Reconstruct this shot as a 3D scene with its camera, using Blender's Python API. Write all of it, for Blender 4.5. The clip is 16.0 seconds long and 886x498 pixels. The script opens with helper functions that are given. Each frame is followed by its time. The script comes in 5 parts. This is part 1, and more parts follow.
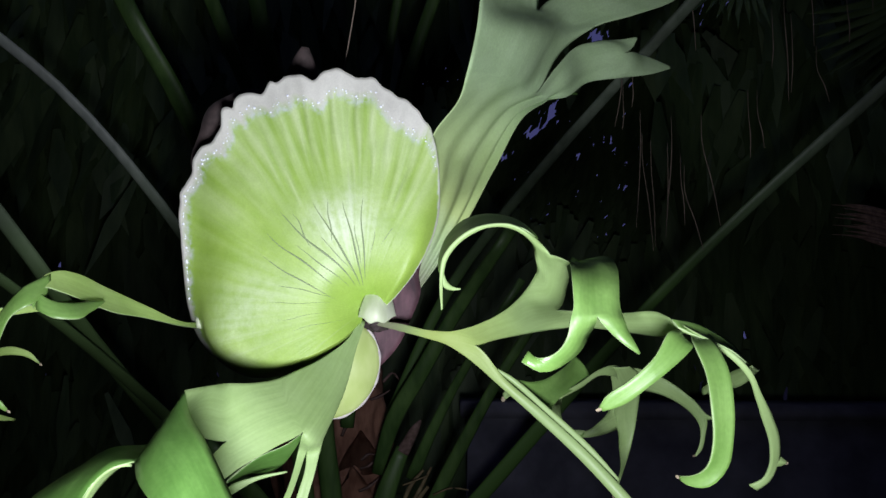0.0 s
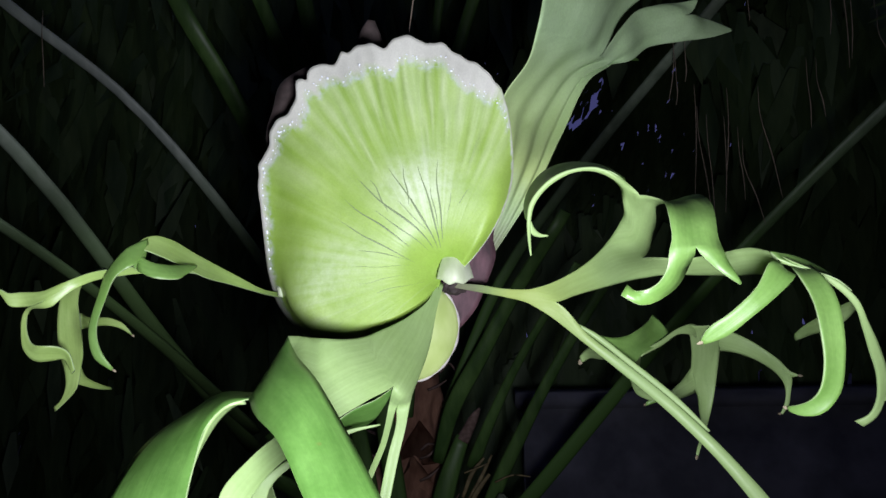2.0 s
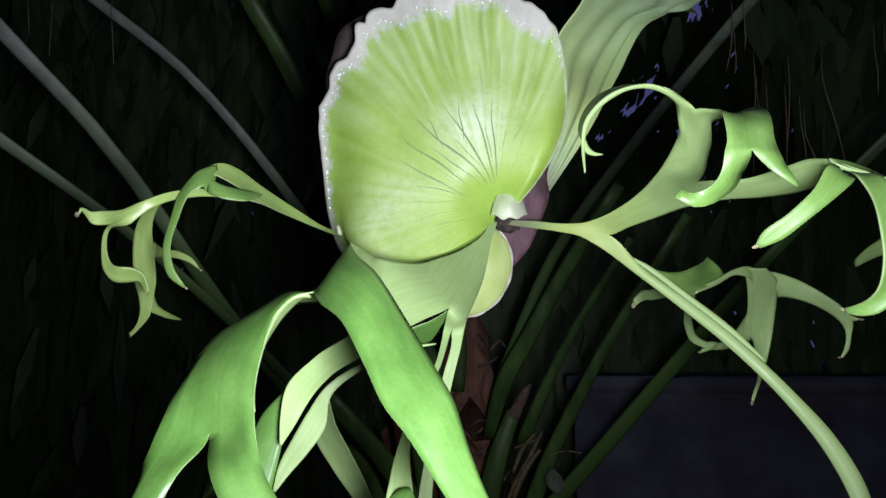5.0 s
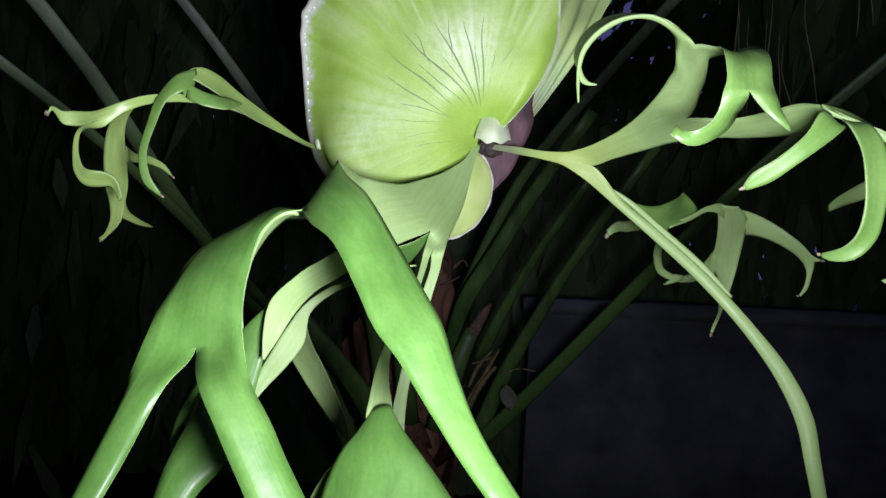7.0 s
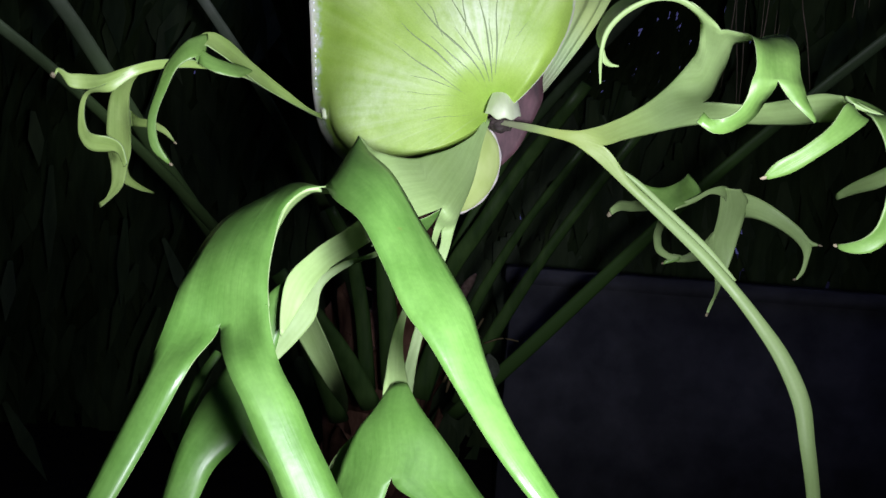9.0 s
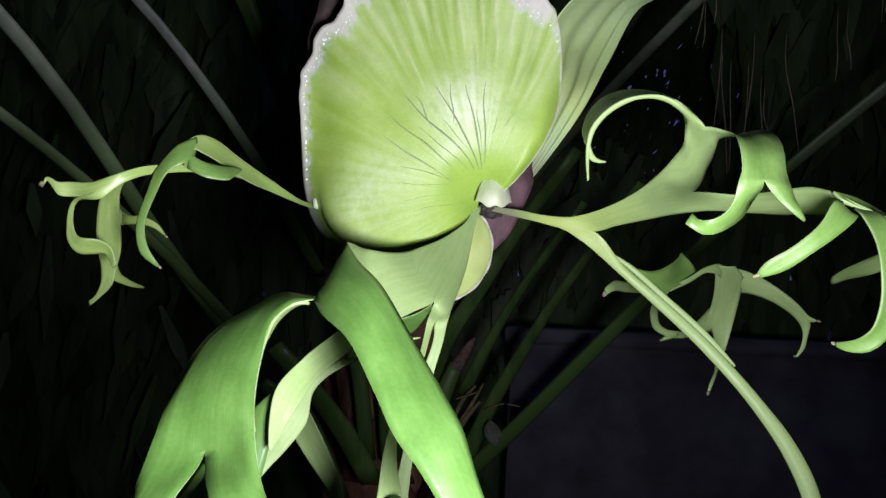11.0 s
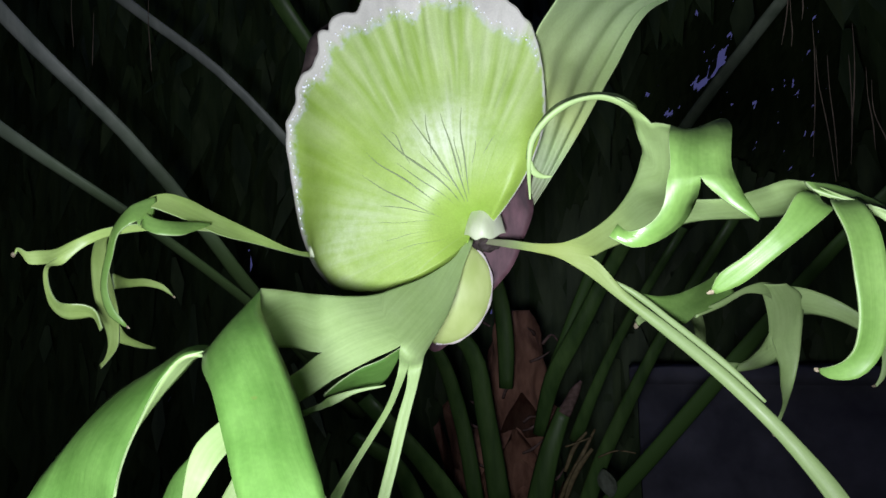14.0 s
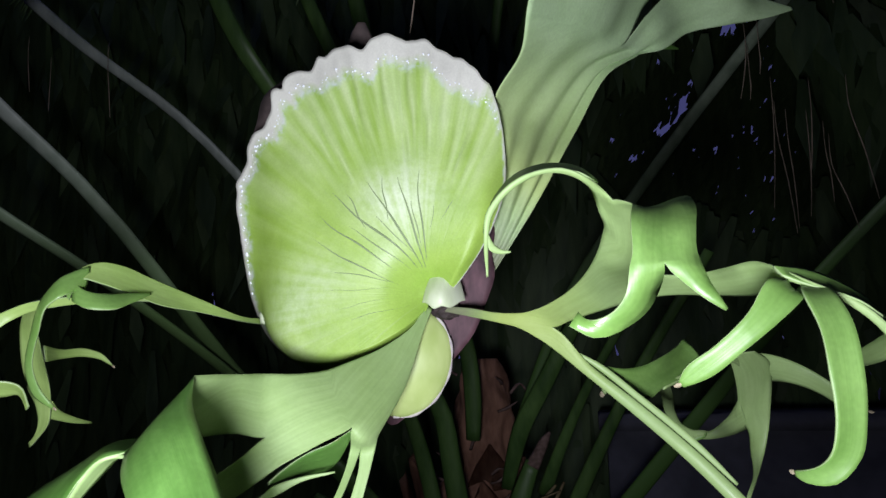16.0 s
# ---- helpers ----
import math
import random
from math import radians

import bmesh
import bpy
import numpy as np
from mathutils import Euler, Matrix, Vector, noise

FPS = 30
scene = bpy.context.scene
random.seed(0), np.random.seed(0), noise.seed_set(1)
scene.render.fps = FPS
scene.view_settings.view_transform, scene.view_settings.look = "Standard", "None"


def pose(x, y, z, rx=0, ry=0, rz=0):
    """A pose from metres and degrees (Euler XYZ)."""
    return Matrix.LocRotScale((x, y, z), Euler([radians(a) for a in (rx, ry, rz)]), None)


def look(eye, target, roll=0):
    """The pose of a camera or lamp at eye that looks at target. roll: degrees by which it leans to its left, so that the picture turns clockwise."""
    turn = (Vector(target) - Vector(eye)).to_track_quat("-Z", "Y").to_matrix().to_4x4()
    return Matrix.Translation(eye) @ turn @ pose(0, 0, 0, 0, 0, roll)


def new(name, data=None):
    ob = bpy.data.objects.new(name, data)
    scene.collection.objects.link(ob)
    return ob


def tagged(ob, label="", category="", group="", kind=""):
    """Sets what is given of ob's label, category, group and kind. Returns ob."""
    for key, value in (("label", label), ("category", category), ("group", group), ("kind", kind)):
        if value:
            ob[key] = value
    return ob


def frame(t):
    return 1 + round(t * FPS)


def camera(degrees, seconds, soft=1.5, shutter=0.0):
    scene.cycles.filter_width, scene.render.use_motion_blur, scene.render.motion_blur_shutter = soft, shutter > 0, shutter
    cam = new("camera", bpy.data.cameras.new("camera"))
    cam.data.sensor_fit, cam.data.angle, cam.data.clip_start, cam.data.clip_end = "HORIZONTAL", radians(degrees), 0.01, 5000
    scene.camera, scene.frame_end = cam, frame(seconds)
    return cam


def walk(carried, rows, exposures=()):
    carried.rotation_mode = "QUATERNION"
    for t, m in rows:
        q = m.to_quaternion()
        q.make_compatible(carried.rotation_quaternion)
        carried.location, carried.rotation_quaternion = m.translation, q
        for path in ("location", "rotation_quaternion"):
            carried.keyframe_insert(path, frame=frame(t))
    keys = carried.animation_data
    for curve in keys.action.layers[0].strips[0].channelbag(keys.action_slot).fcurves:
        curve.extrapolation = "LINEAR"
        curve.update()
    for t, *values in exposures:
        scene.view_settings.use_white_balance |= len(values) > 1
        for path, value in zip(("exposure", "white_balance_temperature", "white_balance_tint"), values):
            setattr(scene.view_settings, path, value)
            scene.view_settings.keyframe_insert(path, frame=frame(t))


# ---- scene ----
from functools import lru_cache

cam = camera(65.15, 16.0)
PATH = [
    (0, (-0.0015, 0.0011, 1.5983), (0.0062, 1.9894, 1.8144), 0.51),
    (0.5, (-0.0082, 0.0125, 1.5875), (0.0009, 2.0050, 1.7595), 0.50),
    (1, (-0.0203, 0.0132, 1.5805), (-0.0279, 2.0073, 1.7331), -0.16),
    (1.5, (-0.0267, 0.0081, 1.5709), (-0.0971, 1.9989, 1.7490), -1.31),
    (2, (-0.0328, 0.0001, 1.5623), (-0.1453, 1.9847, 1.7825), -1.18),
    (2.5, (-0.0350, -0.0105, 1.5526), (-0.1914, 1.9666, 1.8106), -1.58),
    (3, (-0.0280, -0.0070, 1.5404), (-0.2750, 1.9600, 1.8049), -1.65),
    (5.5, (-0.0395, -0.0082, 1.5050), (-0.2808, 1.9710, 1.6611), 0.01),
    (6, (-0.0420, -0.0062, 1.5045), (-0.2162, 1.9850, 1.5738), 0.90),
    (6.5, (-0.0445, -0.0036, 1.5029), (-0.2034, 1.9900, 1.5163), 1.55),
    (7, (-0.0535, -0.0083, 1.5120), (-0.1964, 1.9863, 1.4818), 2.52),
    (7.5, (-0.0636, -0.0038, 1.5126), (-0.1549, 1.9919, 1.4200), 3.81),
    (8, (-0.0689, -0.0079, 1.5103), (-0.1534, 1.9861, 1.3806), 4.64),
    (10.3, (-0.0908, -0.0072, 1.5423), (-0.1446, 1.9903, 1.4582), 3.44),
    (10.5, (-0.0911, -0.0057, 1.5454), (-0.1459, 1.9926, 1.4862), 3.38),
    (11, (-0.0770, -0.0016, 1.5502), (-0.1558, 1.9966, 1.5806), 2.76),
    (11.5, (-0.0492, 0.0045, 1.5526), (-0.1871, 1.9959, 1.6754), 2.15),
    (12, (-0.0222, 0.0174, 1.5516), (-0.2383, 1.9983, 1.7225), 1.02),
    (12.5, (-0.0003, 0.0314, 1.5445), (-0.3249, 1.9948, 1.7437), -0.06),
    (13, (0.0223, 0.0300, 1.5472), (-0.3693, 1.9772, 1.7819), -0.88),
    (13.5, (0.0338, 0.0374, 1.5492), (-0.3923, 1.9800, 1.7615), -0.93),
    (14, (0.0471, 0.0548, 1.5467), (-0.4299, 1.9907, 1.7042), -1.29),
    (14.5, (0.0702, 0.0655, 1.5551), (-0.4602, 1.9901, 1.6764), -1.97),
    (15, (0.0680, 0.0739, 1.5668), (-0.4282, 2.0064, 1.7050), -1.83),
    (15.5, (0.0587, 0.0831, 1.5701), (-0.3992, 2.0180, 1.7858), -1.12),
    (16, (0.0517, 0.0797, 1.5712), (-0.3337, 2.0236, 1.8412), -1.64),
]
# the picture turns a little warmer for a second on the way back up
TINTS = ((0.0, 0.0, 6500, 10), (9.0, 0.0, 6500, 10), (10.4, 0.05, 6850, 15), (11.0, 0.03, 6750, 13), (11.7, 0.0, 6500, 10), (16.0, 0.0, 6500, 10))
walk(cam, [(t, look(eye, target, roll)) for t, eye, target, roll in PATH], TINTS)

# ---- light: night, one hand torch held beside the lens, and the last blue of the sky ----
world = bpy.data.worlds.new("night_sky")
scene.world = world
world.use_nodes = True
world.node_tree.nodes["Background"].inputs[0].default_value = (0.21, 0.22, 0.66, 1)
world.node_tree.nodes["Background"].inputs[1].default_value = 0.21

torch_data = bpy.data.lights.new("torch", "SPOT")
torch_data.energy = 20.5
torch_data.color = (0.99, 1.0, 1.16)
torch_data.spot_size = radians(118)
torch_data.spot_blend = 1.0
torch_data.shadow_soft_size = 0.042
torch = new("torch", torch_data)
torch.matrix_world = look((0.014, 0.028, 1.488), (-0.135, 0.62, 1.61))


# ---- materials ----
def nodes_of(name):
    m = bpy.data.materials.new(name)
    m.use_nodes = True
    t = m.node_tree
    return m, t, t.nodes["Principled BSDF"]


def add(t, kind, **values):
    n = t.nodes.new(kind)
    for k, v in values.items():
        n.inputs[k].default_value = v
    return n


def ramp(t, source, stops):
    r = t.nodes.new("ShaderNodeValToRGB")
    e = r.color_ramp.elements
    while len(e) < len(stops):
        e.new(0.5)
    for item, (p, c) in zip(e, stops):
        item.position, item.color = p, (*c, 1)
    t.links.new(source, r.inputs[0])
    return r.outputs[0]


def mix(t, a, b, f, blend="MIX"):
    n = t.nodes.new("ShaderNodeMix")
    n.data_type, n.blend_type = "RGBA", blend
    for slot, v in ((0, f), (6, a), (7, b)):
        if isinstance(v, (int, float)):
            n.inputs[slot].default_value = v
        elif isinstance(v, tuple):
            n.inputs[slot].default_value = (*v, 1)
        else:
            t.links.new(v, n.inputs[slot])
    return n.outputs[2]


def mapped(t, source, scale):
    n = t.nodes.new("ShaderNodeMapping")
    n.inputs["Scale"].default_value = scale
    t.links.new(source, n.inputs[0])
    return n.outputs[0]


def noisy(t, source, scale, detail=4.0, rough=0.55):
    n = add(t, "ShaderNodeTexNoise", Scale=scale, Detail=detail, Roughness=rough)
    t.links.new(source, n.inputs["Vector"])
    return n.outputs["Fac"]


def bump(t, bsdf, height, strength, distance):
    n = add(t, "ShaderNodeBump", Strength=strength, Distance=distance)
    t.links.new(height, n.inputs["Height"])
    t.links.new(n.outputs[0], bsdf.inputs["Normal"])


def leaf_material(name, dark, light, rough, vein, spots=0.0, see=0.12, coat=0.0, grain=0.25, spec=0.45, mottle=0.2, root=0.0):
    """A leaf skin. Its map runs across the blade and along it, in metres; the veins follow the blade."""
    m, t, b = nodes_of(name)
    tc = t.nodes.new("ShaderNodeTexCoord")
    along = mapped(t, tc.outputs["UV"], (420, 12, 1))
    fine = noisy(t, along, 1.0, 3.0)
    broad = noisy(t, tc.outputs["Object"], 26.0, 3.0)
    speck = noisy(t, tc.outputs["Object"], 420.0, 2.0)
    base = mix(t, dark, light, broad)
    base = mix(t, base, ramp(t, fine, [(0.3, tuple(c * (1 - vein) for c in dark)), (0.65, light)]), vein)
    base = mix(t, base, ramp(t, speck, [(0.35, (0.72, 0.72, 0.72)), (0.7, (1.12, 1.12, 1.12))]), grain, "MULTIPLY")
    patch = noisy(t, mapped(t, tc.outputs["UV"], (70, 22, 1)), 1.0, 4.0, 0.6)
    base = mix(t, base, ramp(t, patch, [(0.32, (0.62, 0.68, 0.55)), (0.66, (1.16, 1.1, 1.12))]), mottle, "MULTIPLY")
    if root:
        up = t.nodes.new("ShaderNodeSeparateXYZ")
        t.links.new(tc.outputs["UV"], up.inputs[0])
        base = mix(t, base, (0.47, 0.56, 0.13), ramp(t, up.outputs["Y"], [(0.0, (0, 0, 0)), (0.035 * root, (0.1, 0.1, 0.1)), (0.06 * root, (0.6, 0.6, 0.6)), (0.17 * root, (0, 0, 0))]))
        base = mix(t, base, (0.21, 0.205, 0.14), ramp(t, up.outputs["Y"], [(0.0, (0.9, 0.9, 0.9)), (0.022 * root, (0.75, 0.75, 0.75)), (0.045 * root, (0, 0, 0))]))
    if spots:
        base = mix(t, base, (0.20, 0.13, 0.04), ramp(t, noisy(t, tc.outputs["Object"], 60.0, 1.0), [(0.74, (0, 0, 0)), (0.78, (spots, spots, spots))]))
    t.links.new(base, b.inputs["Base Color"])
    t.links.new(ramp(t, broad, [(0.35, (rough - 0.1,) * 3), (0.65, (rough + 0.12,) * 3)]), b.inputs["Roughness"])
    b.inputs["Specular IOR Level"].default_value = spec
    b.inputs["Coat Weight"].default_value = coat
    b.inputs["Coat Roughness"].default_value = 0.3
    bump(t, b, mix(t, fine, noisy(t, tc.outputs["Object"], 95.0, 2.0), 0.6), 0.35 + vein, 0.0009)
    out = t.nodes["Material Output"]
    if see:
        tr = t.nodes.new("ShaderNodeBsdfTranslucent")
        t.links.new(base, tr.inputs[0])
        mx = add(t, "ShaderNodeMixShader", Fac=see)
        t.links.new(b.outputs[0], mx.inputs[1])
        t.links.new(tr.outputs[0], mx.inputs[2])
        t.links.new(mx.outputs[0], out.inputs[0])
    return m


leaf_top = leaf_material("frond_upper_skin", (0.074, 0.19, 0.034), (0.152, 0.325, 0.07), 0.41, 0.11, 0.5, coat=0.0, spec=0.55, mottle=0.6)
leaf_under = leaf_material("frond_felted_underside", (0.30, 0.465, 0.145), (0.40, 0.565, 0.24), 0.5, 0.26, 0.0, grain=0.12)
leaf_under_stem = leaf_material("frond_underside_yellow_stem", (0.29, 0.45, 0.14), (0.39, 0.55, 0.23), 0.5, 0.26, 0.0, grain=0.12, root=1.0)
leaf_under_young = leaf_material("young_frond_underside", (0.31, 0.49, 0.105), (0.46, 0.64, 0.22), 0.42, 0.26, 0.0, spec=0.7, grain=0.12, mottle=0.3)
leaf_top_pale = leaf_material("young_frond_upper_skin", (0.13, 0.28, 0.05), (0.25, 0.45, 0.115), 0.45, 0.16, 0.3, spec=0.8, mottle=0.45)
leaf_rim = leaf_material("frond_pale_edge", (0.30, 0.45, 0.17), (0.42, 0.56, 0.28), 0.5, 0.2, 0.0)
felt_under = leaf_material("grey_felted_frond", (0.50, 0.74, 0.35), (0.63, 0.86, 0.50), 0.6, 0.14, 0.0, root=1.9)


def shield_material(name, body, deep, margin):
    """Shield skin: u runs round the growing point in turns, v outward from 0 to 1."""
    m, t, b = nodes_of(name)
    tc = t.nodes.new("ShaderNodeTexCoord")
    streak = noisy(t, mapped(t, tc.outputs["UV"], (100, 1.0, 1)), 1.0, 3.0)
    wide = noisy(t, mapped(t, tc.outputs["UV"], (30, 0.9, 1)), 1.0, 2.0)
    cloud = noisy(t, tc.outputs["Object"], 34.0, 4.0)
    grain = noisy(t, tc.outputs["Object"], 700.0, 2.0)
    blotch = noisy(t, tc.outputs["Object"], 240.0, 3.0)
    at = t.nodes.new("ShaderNodeAttribute")
    at.attribute_name = "skin_tone"
    parts = t.nodes.new("ShaderNodeSeparateColor")
    t.links.new(at.outputs["Color"], parts.inputs[0])
    felt, edge, bloom_and_sheen = parts.outputs[0], parts.outputs[1], parts.outputs[2]
    base = mix(t, deep, body, ramp(t, cloud, [(0.3, (0, 0, 0)), (0.7, (1, 1, 1))]))
    soft = ramp(t, mix(t, streak, wide, 0.45), [(0.40, (0.0, 0.0, 0.0)), (0.64, (0.55, 0.55, 0.55))])
    pale = t.nodes.new("ShaderNodeMath")
    pale.operation = "MULTIPLY"
    t.links.new(soft, pale.inputs[0])
    t.links.new(felt, pale.inputs[1])
    furrow = t.nodes.new("ShaderNodeMath")
    furrow.operation = "MULTIPLY"
    t.links.new(ramp(t, mix(t, streak, wide, 0.45), [(0.34, (0.5, 0.5, 0.5)), (0.5, (0, 0, 0))]), furrow.inputs[0])
    t.links.new(felt, furrow.inputs[1])
    base = mix(t, base, tuple(0.72 * k for k in deep), furrow.outputs[0])
    base = mix(t, base, (0.66, 0.80, 0.46), pale.outputs[0])
    crest = t.nodes.new("ShaderNodeMath")
    crest.operation = "MULTIPLY"
    t.links.new(ramp(t, mix(t, streak, cloud, 0.6), [(0.3, (0.2, 0.2, 0.2)), (0.6, (0.65, 0.65, 0.65))]), crest.inputs[0])
    t.links.new(at.outputs["Alpha"], crest.inputs[1])
    base = mix(t, base, (0.64, 0.77, 0.42), crest.outputs[0])
    # pale bloom, and the wet sheen left of the growing point painted into the colour
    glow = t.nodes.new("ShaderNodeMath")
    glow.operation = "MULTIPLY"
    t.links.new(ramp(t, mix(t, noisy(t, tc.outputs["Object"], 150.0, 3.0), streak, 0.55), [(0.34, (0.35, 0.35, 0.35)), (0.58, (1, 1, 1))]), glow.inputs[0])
    t.links.new(bloom_and_sheen, glow.inputs[1])
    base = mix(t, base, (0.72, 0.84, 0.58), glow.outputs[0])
    ragged = t.nodes.new("ShaderNodeMath")
    ragged.operation = "MULTIPLY_ADD"
    t.links.new(ramp(t, mix(t, streak, wide, 0.5), [(0.35, (0, 0, 0)), (0.65, (1, 1, 1))]), ragged.inputs[0])
    ragged.inputs[1].default_value = 0.45
    t.links.new(edge, ragged.inputs[2])
    frost = t.nodes.new("ShaderNodeMath")
    frost.operation = "MULTIPLY"
    t.links.new(ramp(t, edge, [(0.02, (0, 0, 0)), (0.25, (0.8, 0.8, 0.8)), (0.8, (0.2, 0.2, 0.2))]), frost.inputs[0])
    t.links.new(ramp(t, mix(t, streak, blotch, 0.5), [(0.42, (0, 0, 0)), (0.58, (1, 1, 1))]), frost.inputs[1])
    base = mix(t, base, (0.60, 0.68, 0.66), frost.outputs[0])
    base = mix(t, base, margin, ramp(t, ragged.outputs[0], [(0.42, (0, 0, 0)), (0.62, (0.45, 0.45, 0.45)), (1.15, (0.95, 0.95, 0.95))]))
    base = mix(t, base, ramp(t, grain, [(0.3, (0.85, 0.85, 0.85)), (0.7, (1.06, 1.06, 1.06))]), 0.5, "MULTIPLY")
    t.links.new(base, b.inputs["Base Color"])
    t.links.new(ramp(t, cloud, [(0.3, (0.40,) * 3), (0.7, (0.56,) * 3)]), b.inputs["Roughness"])
    b.inputs["Specular IOR Level"].default_value = 0.5
    blister = noisy(t, tc.outputs["Object"], 190.0, 2.0)
    bump(t, b, mix(t, mix(t, streak, grain, 0.2), blister, 0.35), 0.35, 0.0014)
    return m


shield_skin = shield_material("shield_skin", (0.37, 0.56, 0.10), (0.28, 0.46, 0.062), (0.66, 0.66, 0.58))
vein_skin = leaf_material("shield_vein", (0.21, 0.29, 0.13), (0.29, 0.38, 0.19), 0.5, 0.1, 0.0)


def plain_material(name, dark, light, scale, rough, stretch=(1, 1, 1), relief=0.4, depth=0.002):
    m, t, b = nodes_of(name)
    tc = t.nodes.new("ShaderNodeTexCoord")
    where = mapped(t, tc.outputs["Object"], stretch)
    a = noisy(t, where, scale, 5.0)
    c = noisy(t, where, scale * 0.17, 3.0)
    base = mix(t, dark, light, ramp(t, a, [(0.35, (0, 0, 0)), (0.68, (1, 1, 1))]))
    base = mix(t, base, ramp(t, c, [(0.3, (0.6, 0.6, 0.6)), (0.7, (1.15, 1.15, 1.15))]), 0.7, "MULTIPLY")
    t.links.new(base, b.inputs["Base Color"])
    b.inputs["Roughness"].default_value = rough
    bump(t, b, a, relief, depth)
    return m


old_shield = plain_material("dried_purple_shield", (0.03, 0.013, 0.016), (0.12, 0.058, 0.068), 70, 0.7, (1, 1, 0.4))
husk = plain_material("dry_brown_shield", (0.026, 0.019, 0.016), (0.085, 0.062, 0.056), 60, 0.8)
lobe_skin = plain_material("young_shield_skin", (0.44, 0.57, 0.17), (0.54, 0.66, 0.25), 55, 0.5, (1, 1, 0.5), 0.15)
lobe_rim = plain_material("young_shield_margin", (0.40, 0.36, 0.36), (0.60, 0.58, 0.50), 120, 0.6)
lip_skin = plain_material("papery_lip", (0.56, 0.67, 0.38), (0.76, 0.82, 0.62), 60, 0.5, (1, 1, 0.3), 0.2)
bark = plain_material("palm_trunk_fibre", (0.24, 0.115, 0.07), (0.50, 0.27, 0.175), 30, 0.85, (1, 1, 0.35), 0.8, 0.008)
stalk_green = plain_material("palm_stalk_green", (0.05, 0.115, 0.026), (0.11, 0.21, 0.055), 30, 0.45, (1, 1, 0.12))
stalk_dull = plain_material("palm_stalk_dull", (0.13, 0.175, 0.115), (0.24, 0.30, 0.21), 30, 0.5, (1, 1, 0.12))
stalk_grey = plain_material("palm_stalk_weathered", (0.31, 0.36, 0.31), (0.50, 0.55, 0.48), 30, 0.5, (1, 1, 0.12))
# the older stalks are weathered grey high up and still green lower down
for weathered, green in ((stalk_grey, (0.19, 0.33, 0.11)), (stalk_dull, (0.085, 0.18, 0.042))):
    sg, sb = weathered.node_tree, weathered.node_tree.nodes["Principled BSDF"]
    high = sg.nodes.new("ShaderNodeSeparateXYZ")
    sg.links.new(sg.nodes.new("ShaderNodeTexCoord").outputs["Object"], high.inputs[0])
    green_low = add(sg, "ShaderNodeMapRange", **{"From Min": 2.05, "From Max": 1.65})
    sg.links.new(high.outputs["Z"], green_low.inputs["Value"])
    sg.links.new(mix(sg, sb.inputs["Base Color"].links[0].from_socket, green, green_low.outputs[0]), sb.inputs["Base Color"])
cut_wood = plain_material("cut_stalk_end", (0.14, 0.09, 0.07), (0.30, 0.20, 0.17), 80, 0.85)
palm_blade = plain_material("palm_leaf_dark", (0.085, 0.16, 0.055), (0.20, 0.31, 0.115), 14, 0.5, (1, 1, 0.15))
thread_tan = plain_material("palm_thread", (0.21, 0.165, 0.12), (0.36, 0.29, 0.215), 50, 0.8)
wall_dark = plain_material("dark_rendered_wall", (0.125, 0.13, 0.16), (0.24, 0.245, 0.29), 6, 0.8)
soil = plain_material("dark_soil", (0.015, 0.012, 0.01), (0.04, 0.03, 0.022), 9, 0.95)
tip_brown = plain_material("shrivelled_tip", (0.14, 0.11, 0.065), (0.42, 0.37, 0.24), 400, 0.8)
dry_leaf = plain_material("dry_leaf", (0.16, 0.12, 0.05), (0.32, 0.26, 0.12), 60, 0.7)
pale_leaf_skin = plain_material("pale_leaf", (0.20, 0.24, 0.16), (0.30, 0.35, 0.25), 60, 0.6)
drop_m, drop_t, drop_b = nodes_of("water")
drop_b.inputs["Base Color"].default_value = (0.9, 0.95, 1, 1)
drop_b.inputs["Roughness"].default_value = 0.03
drop_b.inputs["IOR"].default_value = 1.33
drop_b.inputs["Specular IOR Level"].default_value = 0.9


# ---- tools for shapes ----
def mesh_of(name, bm, materials):
    me = bpy.data.meshes.new(name)
    bm.to_mesh(me)
    bm.free()
    for m in materials:
        me.materials.append(m)
    for p in me.polygons:
        p.use_smooth = True
    return me


def part(name, bm, materials, parent=None, label=""):
    if not isinstance(materials, (list, tuple)):
        materials = [materials]
    ob = new(name, mesh_of(name, bm, materials))
    ob.parent = parent
    if label:
        tagged(ob, label)
    return ob


def thing(name, label, category, group="", at=(0, 0, 0)):
    ob = new(name)
    ob.empty_display_size = 0.05
    ob.location = at
    return tagged(ob, label, category, group)


def hermite(points):
    """A smooth curve through points (rows of numbers), by chord length; gives a function of span and share."""
    p = np.array(points, float)
    gap = np.maximum(np.linalg.norm(np.diff(p, axis=0), axis=1), 1e-5)
    slope = np.diff(p, axis=0) / gap[:, None]
    tan = np.empty_like(p)
    tan[0], tan[-1] = slope[0], slope[-1]
    if len(p) > 2:
        a, b = gap[:-1, None], gap[1:, None]
        tan[1:-1] = (slope[:-1] * b + slope[1:] * a) / (a + b)

    def at(i, f):
        h = gap[i]
        f2, f3 = f * f, f * f * f
        return (2 * f3 - 3 * f2 + 1) * p[i] + (f3 - 2 * f2 + f) * h * tan[i] + (3 * f2 - 2 * f3) * p[i + 1] + (f3 - f2) * h * tan[i + 1]
    return at


